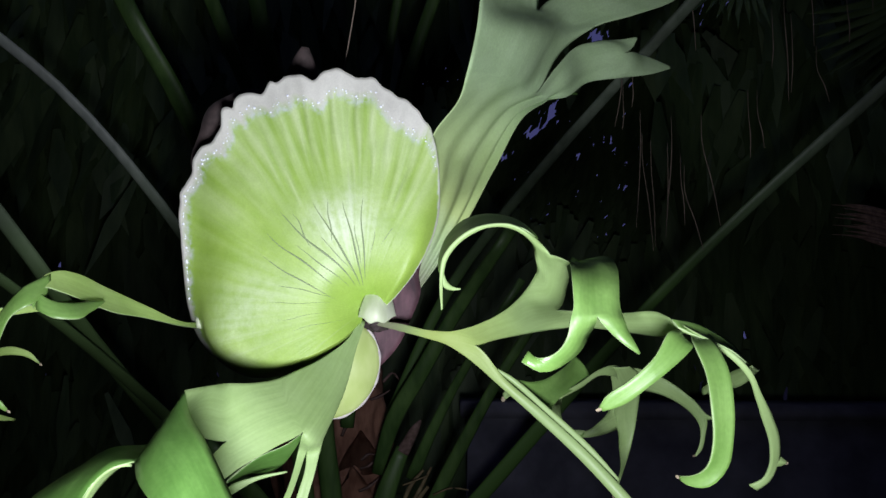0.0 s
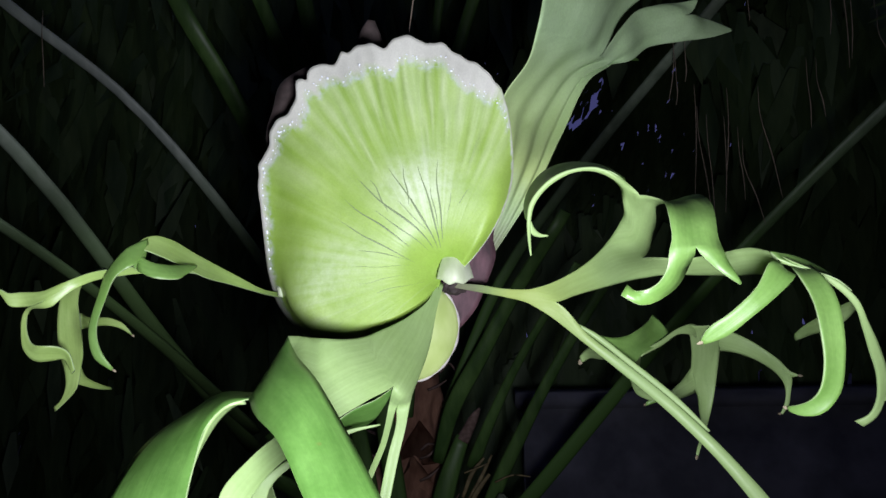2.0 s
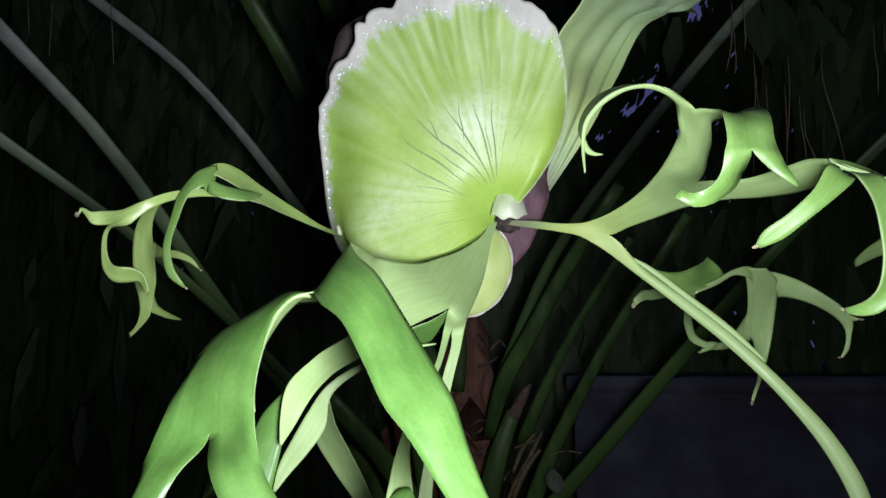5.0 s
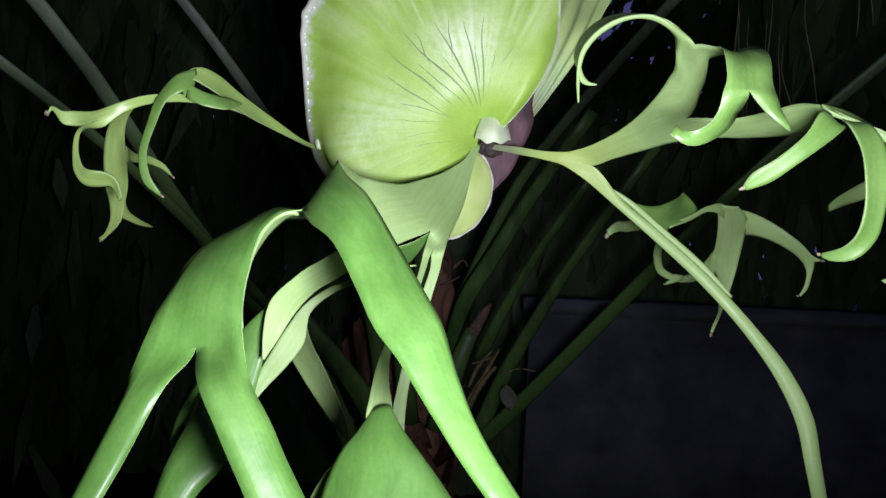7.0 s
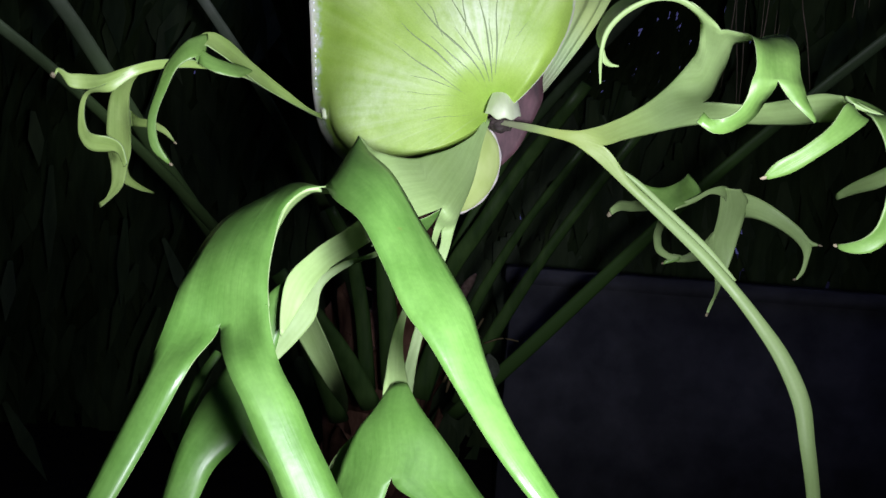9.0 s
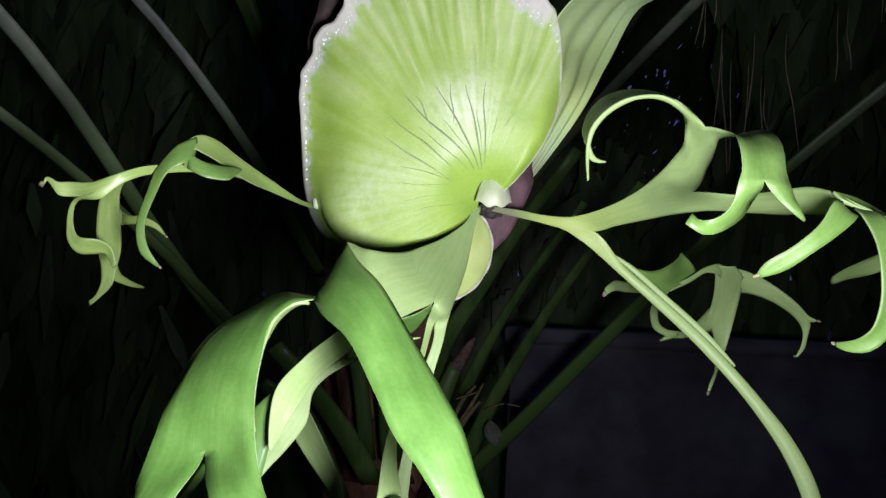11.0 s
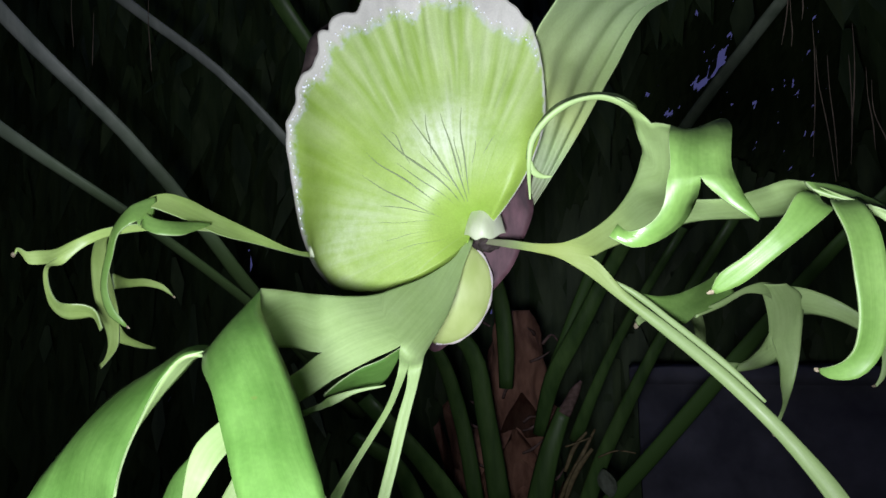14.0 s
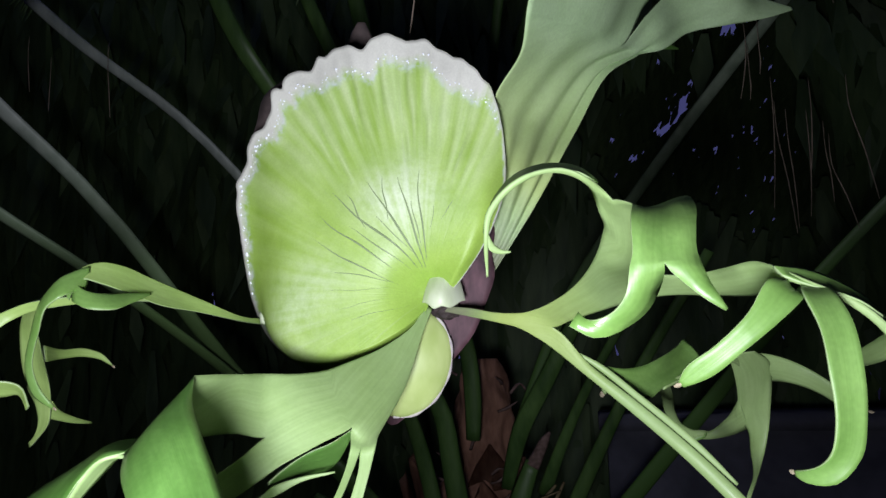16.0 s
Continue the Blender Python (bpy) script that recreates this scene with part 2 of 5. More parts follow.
def arc(row, s, bent=0.0):
    """The point at share s of a blade's cross-section, which bows, or is bent, from edge to edge through its middle."""
    l, c, r = row
    bow = l * (1 - s) * (1 - 2 * s) + c * 4 * s * (1 - s) + r * s * (2 * s - 1)
    straight = l + (c - l) * 2 * s if s < 0.5 else c + (r - c) * (2 * s - 1)
    return bow + (straight - bow) * bent


class Fork:
    """Where a blade ends; its halves go on as lobes."""
    def __init__(self, before, last, reach, verts, bent=0.0, shift=0.0):
        self.before, self.last, self.reach, self.verts, self.bent, self.shift = before, last, reach, verts, bent, shift

    def half(self, a):
        cut = lambda row: np.array([arc(row, a, self.bent), arc(row, a + 0.25, self.bent), arc(row, a + 0.5, self.bent)])
        n = len(self.verts) // 2
        wide = float(np.linalg.norm(self.last[2] - self.last[0]))
        return cut(self.before), cut(self.last), self.reach, self.verts[:n + 1] if a == 0 else self.verts[n:], self.shift + (a - 0.25) * wide

    @property
    def left(self):
        return self.half(0.0)

    @property
    def right(self):
        return self.half(0.5)


class Sheet:
    """A forking blade: ribbons that share their edges where they fork, then given thickness."""
    def __init__(self):
        self.bm = bmesh.new()
        self.uv = self.bm.verts.layers.float_vector.new("place")

    def ribbon(self, root, n, rows, cup=0.05, pleat=0, sharp=False, corner=False, deep=0.0013):
        got = []
        for r in rows:
            c, h = np.array(r[:3]), np.array(r[3:6])
            m = c + np.array(r[6:9]) if len(r) > 6 else None
            got.append([c - h, m, c + h])
        first = 0
        reach = 0.3 if len(self.bm.verts) else 0.0
        shift = 0.0
        if root:
            before, last, reach, shared, shift = root
            got = ([] if sharp else [list(before)]) + [list(last)] + got
            first = 0 if sharp else 1
        mids = [(g[0] + g[2]) / 2 for g in got]
        for i, g in enumerate(got):
            if g[1] is None:
                t = mids[min(i + 1, len(got) - 1)] - mids[max(i - 1, 0)]
                w = g[2] - g[0]
                nrm = np.cross(w, t)
                nrm = nrm / max(np.linalg.norm(nrm), 1e-9)
                g[1] = mids[i] + nrm * np.linalg.norm(w) * cup
        got = np.array(got)
        curves = [hermite(got[:, k]) for k in range(3)]
        lines = []
        for i in range(first, len(got) - 1):
            length = np.linalg.norm(mids[i + 1] - mids[i])
            steps = int(min(12, max(3, round(length / 0.004))))
            for k in range(steps + (i == len(got) - 2)):
                lines.append(np.array([c(i, k / steps) for c in curves]))
        grid = []
        prev = None
        for line in lines:
            if prev is not None:
                reach += float(np.linalg.norm(line[1] - prev))
            prev = line[1]
            wide = float(np.linalg.norm(line[2] - line[0]))
            if root and not grid:
                grid.append(list(shared))
                continue
            vs = []
            face = np.zeros(3)
            if pleat:
                ahead = lines[min(len(grid) + 1, len(lines) - 1)][1] - lines[max(len(grid) - 1, 0)][1]
                face = np.cross(line[2] - line[0], ahead)
                face = face / max(np.linalg.norm(face), 1e-9) * min(deep, 0.05 * wide)
            for k in range(n + 1):
                v = self.bm.verts.new(arc(line, k / n, (len(grid) / (len(lines) - 1)) ** 2 if corner else 0.0) + face * (0.15 + 0.85 * min(1.0, 1.6 * k / n)) * math.cos(2 * math.pi * pleat * k / n + 0.9 * math.sin(2 * math.pi * k / n)))
                off = k / n - 0.5
                thick = max(0.00045, min(0.0010, 0.0013 - 0.03 * wide)) * (1 - 0.45 * abs(2 * off) ** 3)
                v[self.uv] = (off * wide + shift, reach, min(thick, wide * 0.3 + 0.0002))
                vs.append(v)
            grid.append(vs)
        for a, b in zip(grid, grid[1:]):
            for k in range(n):
                self.bm.faces.new((a[k], a[k + 1], b[k + 1], b[k]))
        return Fork(lines[-4], lines[-1], reach, grid[-1], 1.0 if corner else 0.0, shift)

    def solid(self, top=1):
        """Both skins and the edge: materials 0 top, 1 underside, 2 edge."""
        bm = self.bm
        bmesh.ops.remove_doubles(bm, verts=bm.verts, dist=0.00012)
        inner = [v for v in bm.verts if not v.is_boundary]
        for _ in range(3):
            bmesh.ops.smooth_vert(bm, verts=inner, factor=0.5, use_axis_x=True, use_axis_y=True, use_axis_z=True)
        bm.normal_update()
        bm.verts.index_update()
        out = bmesh.new()
        uv = out.loops.layers.uv.new("map")
        skins = {}
        for sign in (1, -1):
            skins[sign] = [out.verts.new(v.co + v.normal * v[self.uv].z * sign) for v in bm.verts]
        place = [tuple(v[self.uv]) for v in bm.verts]

        def put(verts, ids, mat):
            try:
                f = out.faces.new(verts)
            except ValueError:
                return
            f.material_index = mat
            for l, i in zip(f.loops, ids):
                l[uv].uv = place[i][:2]
        for f in bm.faces:
            ids = [v.index for v in f.verts]
            put([skins[1][i] for i in ids], ids, 0 if top > 0 else 1)
            ids = ids[::-1]
            put([skins[-1][i] for i in ids], ids, 1 if top > 0 else 0)
        for e in bm.edges:
            if len(e.link_loops) == 1:
                a, b = e.link_loops[0].vert.index, e.link_loops[0].link_loop_next.vert.index
                put([skins[1][b], skins[1][a], skins[-1][a], skins[-1][b]], [b, a, a, b], 2)
        bm.free()
        return out


def tube(path, sides=8, flat=1.0, side=(1, 0, 0), bm=None, cap=True):
    """A rod through rows of x, y, z, radius; flat squashes it across side."""
    bm = bm or bmesh.new()
    at = hermite(path)
    side = np.array(side, float)
    pts = []
    for i in range(len(path) - 1):
        for k in range(4 + (i == len(path) - 2)):
            pts.append(at(i, k / 4))
    rings = []
    for i, p in enumerate(pts):
        d = pts[min(i + 1, len(pts) - 1)][:3] - pts[max(i - 1, 0)][:3]
        d = d / max(np.linalg.norm(d), 1e-9)
        u = side - d * side.dot(d)
        u = u / max(np.linalg.norm(u), 1e-9)
        w = np.cross(d, u)
        rings.append([bm.verts.new(p[:3] + p[3] * (u * math.cos(a) + w * math.sin(a) * flat)) for a in [2 * math.pi * k / sides for k in range(sides)]])
    for a, b in zip(rings, rings[1:]):
        for k in range(sides):
            bm.faces.new((a[k], a[(k + 1) % sides], b[(k + 1) % sides], b[k]))
    if cap:
        bm.faces.new(rings[0][::-1])
        bm.faces.new(rings[-1])
    return bm


# ---- blades of the antler fronds: rows of centre, half width and bow ----
def front_frond_sheet():
    sh = Sheet()
    fan = sh.ribbon(None, 64, [
        (-0.0719, 0.635, 1.6013, 0.0029, 0.001, -0.0015),
        (-0.0775, 0.62, 1.5829, 0.0034, 0, -0.0039),
        (-0.0884, 0.595, 1.5575, 0.0084, -0.003, -0.014, 0.0022, -0.005, -0.003),
        (-0.1072, 0.552, 1.5331, 0.0171, -0.004, -0.0231, 0.005, -0.023, -0.0151),
    ], pleat=0)
    e = sh.ribbon(fan.right, 32, [
        (-0.1000, 0.5450, 1.5020, 0.0075, 0.003, -0.0015, -0.0020, 0.001, -0.0005),
    ])
    e2 = sh.ribbon(e.right, 16, [
        (-0.0985, 0.5420, 1.4880, 0.0038, 0.0000, -0.0010),
        (-0.1040, 0.5380, 1.4660, 0.0040, 0.0000, -0.0010),
        (-0.1100, 0.5300, 1.4360, 0.0040, 0.0000, -0.0010),
        (-0.1160, 0.5200, 1.4050, 0.0040, 0.0000, -0.0010),
        (-0.1190, 0.5120, 1.3770, 0.0050, 0.0000, -0.0010),
        (-0.1190, 0.5070, 1.3510, 0.0060, 0.0000, 0.0000),
        (-0.1190, 0.5050, 1.3310, 0.0060, 0.0000, 0.0000),
    ])
    e1 = sh.ribbon(e.left, 16, [
        (-0.1100, 0.5250, 1.4760, 0.0020, 0.0000, -0.0010),
        (-0.1160, 0.5050, 1.4590, 0.0020, 0.0000, -0.0010),
        (-0.1210, 0.4830, 1.4440, 0.0020, 0.0000, -0.0010),
        (-0.1228, 0.4560, 1.4300, 0.0034, 0.0000, -0.0010),
        (-0.1210, 0.4320, 1.4190, 0.0052, 0.0000, -0.0012),
        (-0.1180, 0.4140, 1.4100, 0.0072, -0.0005, -0.0018),
        (-0.1165, 0.4020, 1.4015, 0.0085, -0.0010, -0.0020),
        (-0.1155, 0.3935, 1.3935, 0.0070, -0.0010, -0.0015),
    ])
    g = sh.ribbon(None, 16, [
        (-0.1155, 0.405, 1.409, -0.0050, 0.001, -0.0015),
        (-0.1155, 0.3945, 1.3999, -0.0121, 0.0015, -0.0029),
        (-0.1135, 0.3825, 1.3884, -0.0231, 0.0015, -0.003),
        (-0.1097, 0.3745, 1.3749, -0.0321, 0.0015, -0.004),
        (-0.1062, 0.369, 1.3613, -0.0399, 0.003, -0.0051, -0.0062, -0.007, 0.0072),
    ], cup=0.1)
    g2 = sh.ribbon(g.left, 8, [
        (-0.0705, 0.353, 1.3538, -0.024, 0.001, 0.0038),
        (-0.0424, 0.337, 1.323, -0.0231, 0.001, 0),
    ])
    g1 = sh.ribbon(g.right, 8, [
        (-0.132, 0.355, 1.3484, -0.015, 0.003, -0.0034),
        (-0.1325, 0.3465, 1.3174, -0.0146, 0.0015, -0.0023),
    ])
    g3 = sh.ribbon(None, 4, [
        (-0.1261, 0.402, 1.3869, 0.0018, 0, -0.0016),
        (-0.1438, 0.4, 1.3668, 0.0047, 0, -0.0004),
        (-0.1525, 0.398, 1.3492, 0.0047, 0, -0.0004),
        (-0.1581, 0.395, 1.3244, 0.0051, 0, 0.0005),
    ])
    x = sh.ribbon(fan.left, 32, [
        (-0.1291, 0.5215, 1.5315, 0.0105, -0.0055, -0.0221, -0.0015, -0.0045, -0.0047),
        (-0.1442, 0.5035, 1.5272, 0.0072, -0.0035, -0.0277, -0.0059, -0.0025, -0.0117),
    ])
    px = sh.ribbon(x.left, 16, [
        (-0.1591, 0.482, 1.5377, -0.0054, 0.006, -0.0184),
        (-0.1623, 0.458, 1.539, -0.0098, 0.014, -0.0185, -0.003, -0.033, -0.0124),
        (-0.1646, 0.4415, 1.5398, -0.0118, 0.0205, -0.0183, 0.0027, -0.0635, -0.015),
    ], corner=True)
    pb = sh.ribbon(px.left, 8, [
        (-0.1488, 0.384, 1.5331, -0.0064, -0.018, -0.0143),
        (-0.131, 0.363, 1.5214, -0.0053, -0.018, -0.0135),
        (-0.1133, 0.349, 1.4974, -0.0067, -0.019, -0.0117),
        (-0.0969, 0.3325, 1.4747, -0.0097, -0.0135, -0.0092),
        (-0.0875, 0.325, 1.4635, -0.01, -0.011, -0.0068),
        (-0.0754, 0.3155, 1.4423, -0.0077, -0.0075, -0.0043),
        (-0.0669, 0.308, 1.4287, -0.0066, -0.005, -0.003),
        (-0.0601, 0.3015, 1.4195, -0.0066, -0.0035, -0.0019),
        (-0.0471, 0.2925, 1.4042, -0.0071, -0.0025, -0.0002),
        (-0.0336, 0.2855, 1.3896, -0.0069, -0.0015, 0.0011),
        (-0.0178, 0.28, 1.3732, -0.0054, 0, 0.0007),
    ], cup=0.11, sharp=True)
    d = sh.ribbon(x.right, 16, [
        (-0.1546, 0.485, 1.4971, 0.0028, 0.003, -0.0086),
        (-0.1625, 0.466, 1.4893, 0.0022, 0.004, -0.0081),
        (-0.1737, 0.432, 1.478, 0.0044, 0.004, -0.006),
        (-0.1825, 0.412, 1.4634, 0.0068, 0.002, -0.0042),
        (-0.1858, 0.4045, 1.4479, 0.0041, 0.0025, -0.0017),
        (-0.1875, 0.397, 1.4351, 0.0006, 0, -0.0006),
    ])
    f = sh.ribbon(None, 8, [
        (-0.1040, 0.5370, 1.5150, 0.0008, -0.001, 0.0016),
        (-0.1095, 0.5372, 1.5070, 0.0036, -0.005, 0.0075),
        (-0.1150, 0.5368, 1.5010, 0.0060, -0.009, 0.0112),
        (-0.1213, 0.5355, 1.4972, 0.0068, -0.0105, 0.0116),
        (-0.1361, 0.529, 1.4936, 0.0064, -0.009, 0.009),
        (-0.1483, 0.515, 1.4881, 0.0026, -0.003, 0.0034),
        (-0.1521, 0.509, 1.4853, 0.001, -0.001, 0.0009),
    ], cup=0.015)
    f2 = sh.ribbon(None, 8, [
        (-0.1117, 0.522, 1.4904, 0, 0, -0.0006),
        (-0.1322, 0.515, 1.4869, 0, 0, -0.0016),
        (-0.1468, 0.508, 1.4813, 0.0014, 0, -0.0027),
        (-0.1468, 0.49, 1.4801, 0.0005, 0, -0.0016),
        (-0.1665, 0.484, 1.4719, 0.0018, 0, -0.0019),
        (-0.183, 0.475, 1.4574, 0.0024, 0.001, -0.0027),
        (-0.1895, 0.474, 1.4400, 0.0055, 0.001, -0.0062),
        (-0.2010, 0.470, 1.4210, 0.0050, 0, -0.0056),
        (-0.2110, 0.466, 1.4050, 0.0036, 0, -0.0030),
        (-0.2150, 0.460, 1.3930, 0.0010, 0, -0.0006),
    ])
    f3 = sh.ribbon(None, 16, [
        (-0.2150, 0.580, 1.4420, 0.0020, 0, -0.0010),
        (-0.2230, 0.600, 1.4180, 0.0110, 0.002, -0.0034),
        (-0.2200, 0.615, 1.3970, 0.0150, 0.003, -0.0050),
        (-0.2115, 0.632, 1.3710, 0.0145, 0.004, -0.0058),
        (-0.2015, 0.648, 1.3440, 0.0115, 0.004, -0.0052),
        (-0.1950, 0.664, 1.3220, 0.0076, 0.002, -0.0040),
        (-0.1900, 0.675, 1.3060, 0.0012, 0, -0.0008),
    ], cup=0.1)
    h = sh.ribbon(None, 8, [
        (-0.1903, 0.42, 1.4667, -0.0014, 0, -0.0012),
        (-0.1989, 0.417, 1.4514, -0.0092, 0.001, -0.0018),
        (-0.2036, 0.411, 1.4306, -0.0121, 0.001, -0.0021),
        (-0.209, 0.403, 1.4075, -0.0134, -0.001, 0.0021),
        (-0.2133, 0.394, 1.3848, -0.0161, -0.002, 0.0106, 0.0105, -0.01, -0.0068),
    ], cup=0.1)
    h2 = sh.ribbon(h.left, 4, [
        (-0.1791, 0.388, 1.3511, -0.0089, -0.002, 0.005),
        (-0.1631, 0.382, 1.3228, -0.0102, 0, 0.0024),
    ])
    h1 = sh.ribbon(h.right, 4, [
        (-0.2256, 0.373, 1.3651, -0.01, 0.001, 0.0066),
        (-0.229, 0.363, 1.3478, -0.0099, 0.001, 0.0022),
        (-0.2318, 0.356, 1.3308, -0.0096, 0.001, -0.0014),
        (-0.2365, 0.35, 1.3045, -0.0086, 0, -0.0009),
    ], cup=0.1)
    h3 = sh.ribbon(None, 4, [
        (-0.2359, 0.43, 1.4139, -0.0023, 0, 0.0011),
        (-0.2449, 0.425, 1.3961, -0.0042, 0, -0.0004),
        (-0.2506, 0.42, 1.3747, -0.0033, 0, -0.0003),
        (-0.2523, 0.415, 1.354, -0.0018, 0, -0.0002),
    ])
    pc = sh.ribbon(px.right, 8, [
        (-0.1883, 0.407, 1.5201, -0.0162, 0.033, -0.002),
        (-0.1943, 0.396, 1.5151, -0.0128, 0.022, 0.001),
        (-0.2022, 0.372, 1.4979, -0.0189, 0.016, 0.0049),
        (-0.2028, 0.344, 1.4742, -0.0235, 0.008, 0.0033),
        (-0.1999, 0.3265, 1.4561, -0.0254, 0.0005, -0.0009, -0.0024, 0.0095, -0.0047),
    ], cup=0.08, sharp=True)
    c2 = sh.ribbon(pc.left, 4, [
        (-0.1761, 0.311, 1.436, -0.0108, -0.005, -0.0009),
        (-0.1656, 0.304, 1.4231, -0.0118, -0.005, 0.0004),
        (-0.1573, 0.3, 1.4099, -0.0122, -0.005, 0.0014),
        (-0.1449, 0.295, 1.3909, -0.0124, -0.005, 0.0014),
        (-0.1349, 0.29, 1.3742, -0.0126, -0.004, 0.0005),
        (-0.1209, 0.282, 1.355, -0.0122, -0.004, 0.0008),
    ], cup=0.09)
    c1 = sh.ribbon(pc.right, 4, [
        (-0.2170, 0.3105, 1.4324, -0.0112, 0.0005, -0.0034),
        (-0.2275, 0.2975, 1.4001, -0.0075, 0.0005, 0.0012),
        (-0.2325, 0.2885, 1.3839, -0.0066, 0.0005, 0.001),
        (-0.2368, 0.2805, 1.3699, -0.0056, 0.0005, 0),
        (-0.2402, 0.2725, 1.3561, -0.0035, 0.0005, 0.0006),
    ], cup=0.1)
    cs = sh.ribbon(None, 4, [
        (-0.1655, 0.38, 1.5227, 0.0006, 0.002, -0.0008),
        (-0.1712, 0.3805, 1.5217, 0.0012, 0.0055, -0.0001),
        (-0.1823, 0.3825, 1.5129, -0.0005, 0.0075, -0.0009),
        (-0.1848, 0.374, 1.5042, -0.0009, 0.006, -0.0003),
        (-0.1854, 0.3605, 1.4921, -0.0018, 0.0035, -0.0005),
        (-0.1832, 0.346, 1.4805, -0.0016, 0.001, 0.0003),
        (-0.1808, 0.3375, 1.4702, -0.0013, 0.0005, -0.0005),
        (-0.1778, 0.3315, 1.4627, -0.0012, 0.0005, -0.0003),
    ])
    return sh

def right_frond_sheet():
    sh = Sheet()
    pet = sh.ribbon(None, 32, [
        (-0.0605, 0.64, 1.5995, 0, 0, -0.0021),
        (-0.0359, 0.627, 1.5951, -0.001, 0.001, -0.003),
        (-0.0136, 0.613, 1.59, -0.0007, 0.001, -0.0035),
        (0.0057, 0.6055, 1.5866, -0.0012, 0.0015, -0.0056),
        (0.019, 0.6015, 1.5829, 0.0012, 0.0045, -0.0114, 0.0097, 0.0005, -0.002),
    ])
    r1 = sh.ribbon(pet.left, 16, [
        (0.0404, 0.5815, 1.5936, 0.0028, 0.0065, -0.0084),
        (0.0588, 0.5555, 1.6015, 0.0056, 0.0105, -0.0111),
        (0.0718, 0.531, 1.6092, 0.0096, 0.014, -0.0149),
        (0.0832, 0.5115, 1.6161, 0.0166, 0.0235, -0.0193, 0.0018, 0.0095, -0.0068),
    ])
    k = sh.ribbon(r1.right, 8, [
        (0.1204, 0.507, 1.6007, 0.0073, 0.005, -0.006),
        (0.1337, 0.48, 1.5998, 0.0064, 0.004, -0.0075),
        (0.1408, 0.453, 1.5994, 0.0036, 0.005, -0.0082),
        (0.1447, 0.433, 1.5964, 0.0042, 0.003, -0.0071, 0.0002, -0.009, -0.0007),
    ])
    l1 = sh.ribbon(k.right, 4, [
        (0.1392, 0.409, 1.5901, 0.0075, 0.001, -0.0042),
        (0.1286, 0.4045, 1.5785, 0.0056, 0.0005, -0.0029),
        (0.1135, 0.4055, 1.5652, 0.006, -0.0005, -0.0012),
        (0.0998, 0.411, 1.5544, 0.0049, 0, -0.0021),
        (0.0937, 0.415, 1.5495, 0.0013, 0, -0.001),
    ], cup=0.08)
    kk = sh.ribbon(k.left, 4, [
        (0.1529, 0.419, 1.593, 0.0016, -0.001, -0.0027),
        (0.1625, 0.414, 1.5872, 0.0021, 0, -0.0026),
        (0.1723, 0.411, 1.5795, 0.0011, 0.001, -0.003),
        (0.1805, 0.412, 1.5705, 0.0004, 0.002, -0.0029),
        (0.1879, 0.419, 1.5589, -0.0016, 0.001, -0.0009),
        (0.1976, 0.43, 1.5447, -0.0033, 0, -0.0005),
        (0.2088, 0.4445, 1.5249, -0.0035, -0.0005, -0.0012),
        (0.2113, 0.4525, 1.5115, -0.0035, -0.0005, -0.0017),
        (0.2084, 0.458, 1.5009, -0.0025, 0, 0.0007),
        (0.2014, 0.461, 1.4956, -0.0027, 0, 0.0017),
    ])
    l3 = sh.ribbon(None, 8, [
        (0.1407, 0.4225, 1.6, -0.0011, 0.0025, 0.0024),
        (0.1518, 0.424, 1.5974, 0.0023, 0.006, 0.0037),
        (0.1645, 0.423, 1.5921, 0.0042, 0.009, 0.0029),
        (0.1748, 0.42, 1.5854, 0.0049, 0.01, 0.0012),
        (0.1817, 0.418, 1.5768, 0.0033, 0.006, -0.0008),
    ])
    lk = sh.ribbon(None, 2, [
        (0.2119, 0.452, 1.5144, -0.0019, 0, -0.0035),
        (0.2167, 0.453, 1.513, -0.0012, 0, -0.0023),
        (0.2197, 0.454, 1.5125, -0.0008, 0, -0.0009),
    ])
    l2 = sh.ribbon(None, 8, [
        (0.1546, 0.419, 1.5924, 0.0061, 0.001, 0),
        (0.1523, 0.403, 1.5862, 0.0068, 0, -0.0006),
        (0.1537, 0.393, 1.5743, 0.0066, 0.001, 0.0016),
        (0.1535, 0.386, 1.5565, 0.007, 0.002, 0.0014),
        (0.1538, 0.3875, 1.5362, 0.0062, 0.0015, 0.0009),
        (0.1518, 0.3915, 1.5219, 0.0058, 0.0005, -0.0005),
        (0.1459, 0.3965, 1.5137, 0.0028, -0.0005, -0.0035),
        (0.139, 0.4045, 1.5115, 0.0007, -0.0005, -0.0025),
        (0.1372, 0.41, 1.512, 0.0001, 0, -0.0013),
    ], cup=0.08)
    l4 = sh.ribbon(None, 4, [
        (0.207, 0.4625, 1.5716, -0.0061, -0.0075, 0.0017),
        (0.2116, 0.5075, 1.5608, -0.0029, -0.0025, 0.0056),
        (0.2045, 0.535, 1.5521, -0.0021, 0, 0.0029),
        (0.2025, 0.545, 1.5481, -0.0004, 0, 0.0026),
    ])
    s = sh.ribbon(r1.left, 8, [
        (0.0766, 0.484, 1.6349, 0.0136, 0.016, -0.0082),
        (0.0719, 0.462, 1.6445, 0.0111, 0, -0.0063, -0.0017, -0.012, -0.0008),
    ])
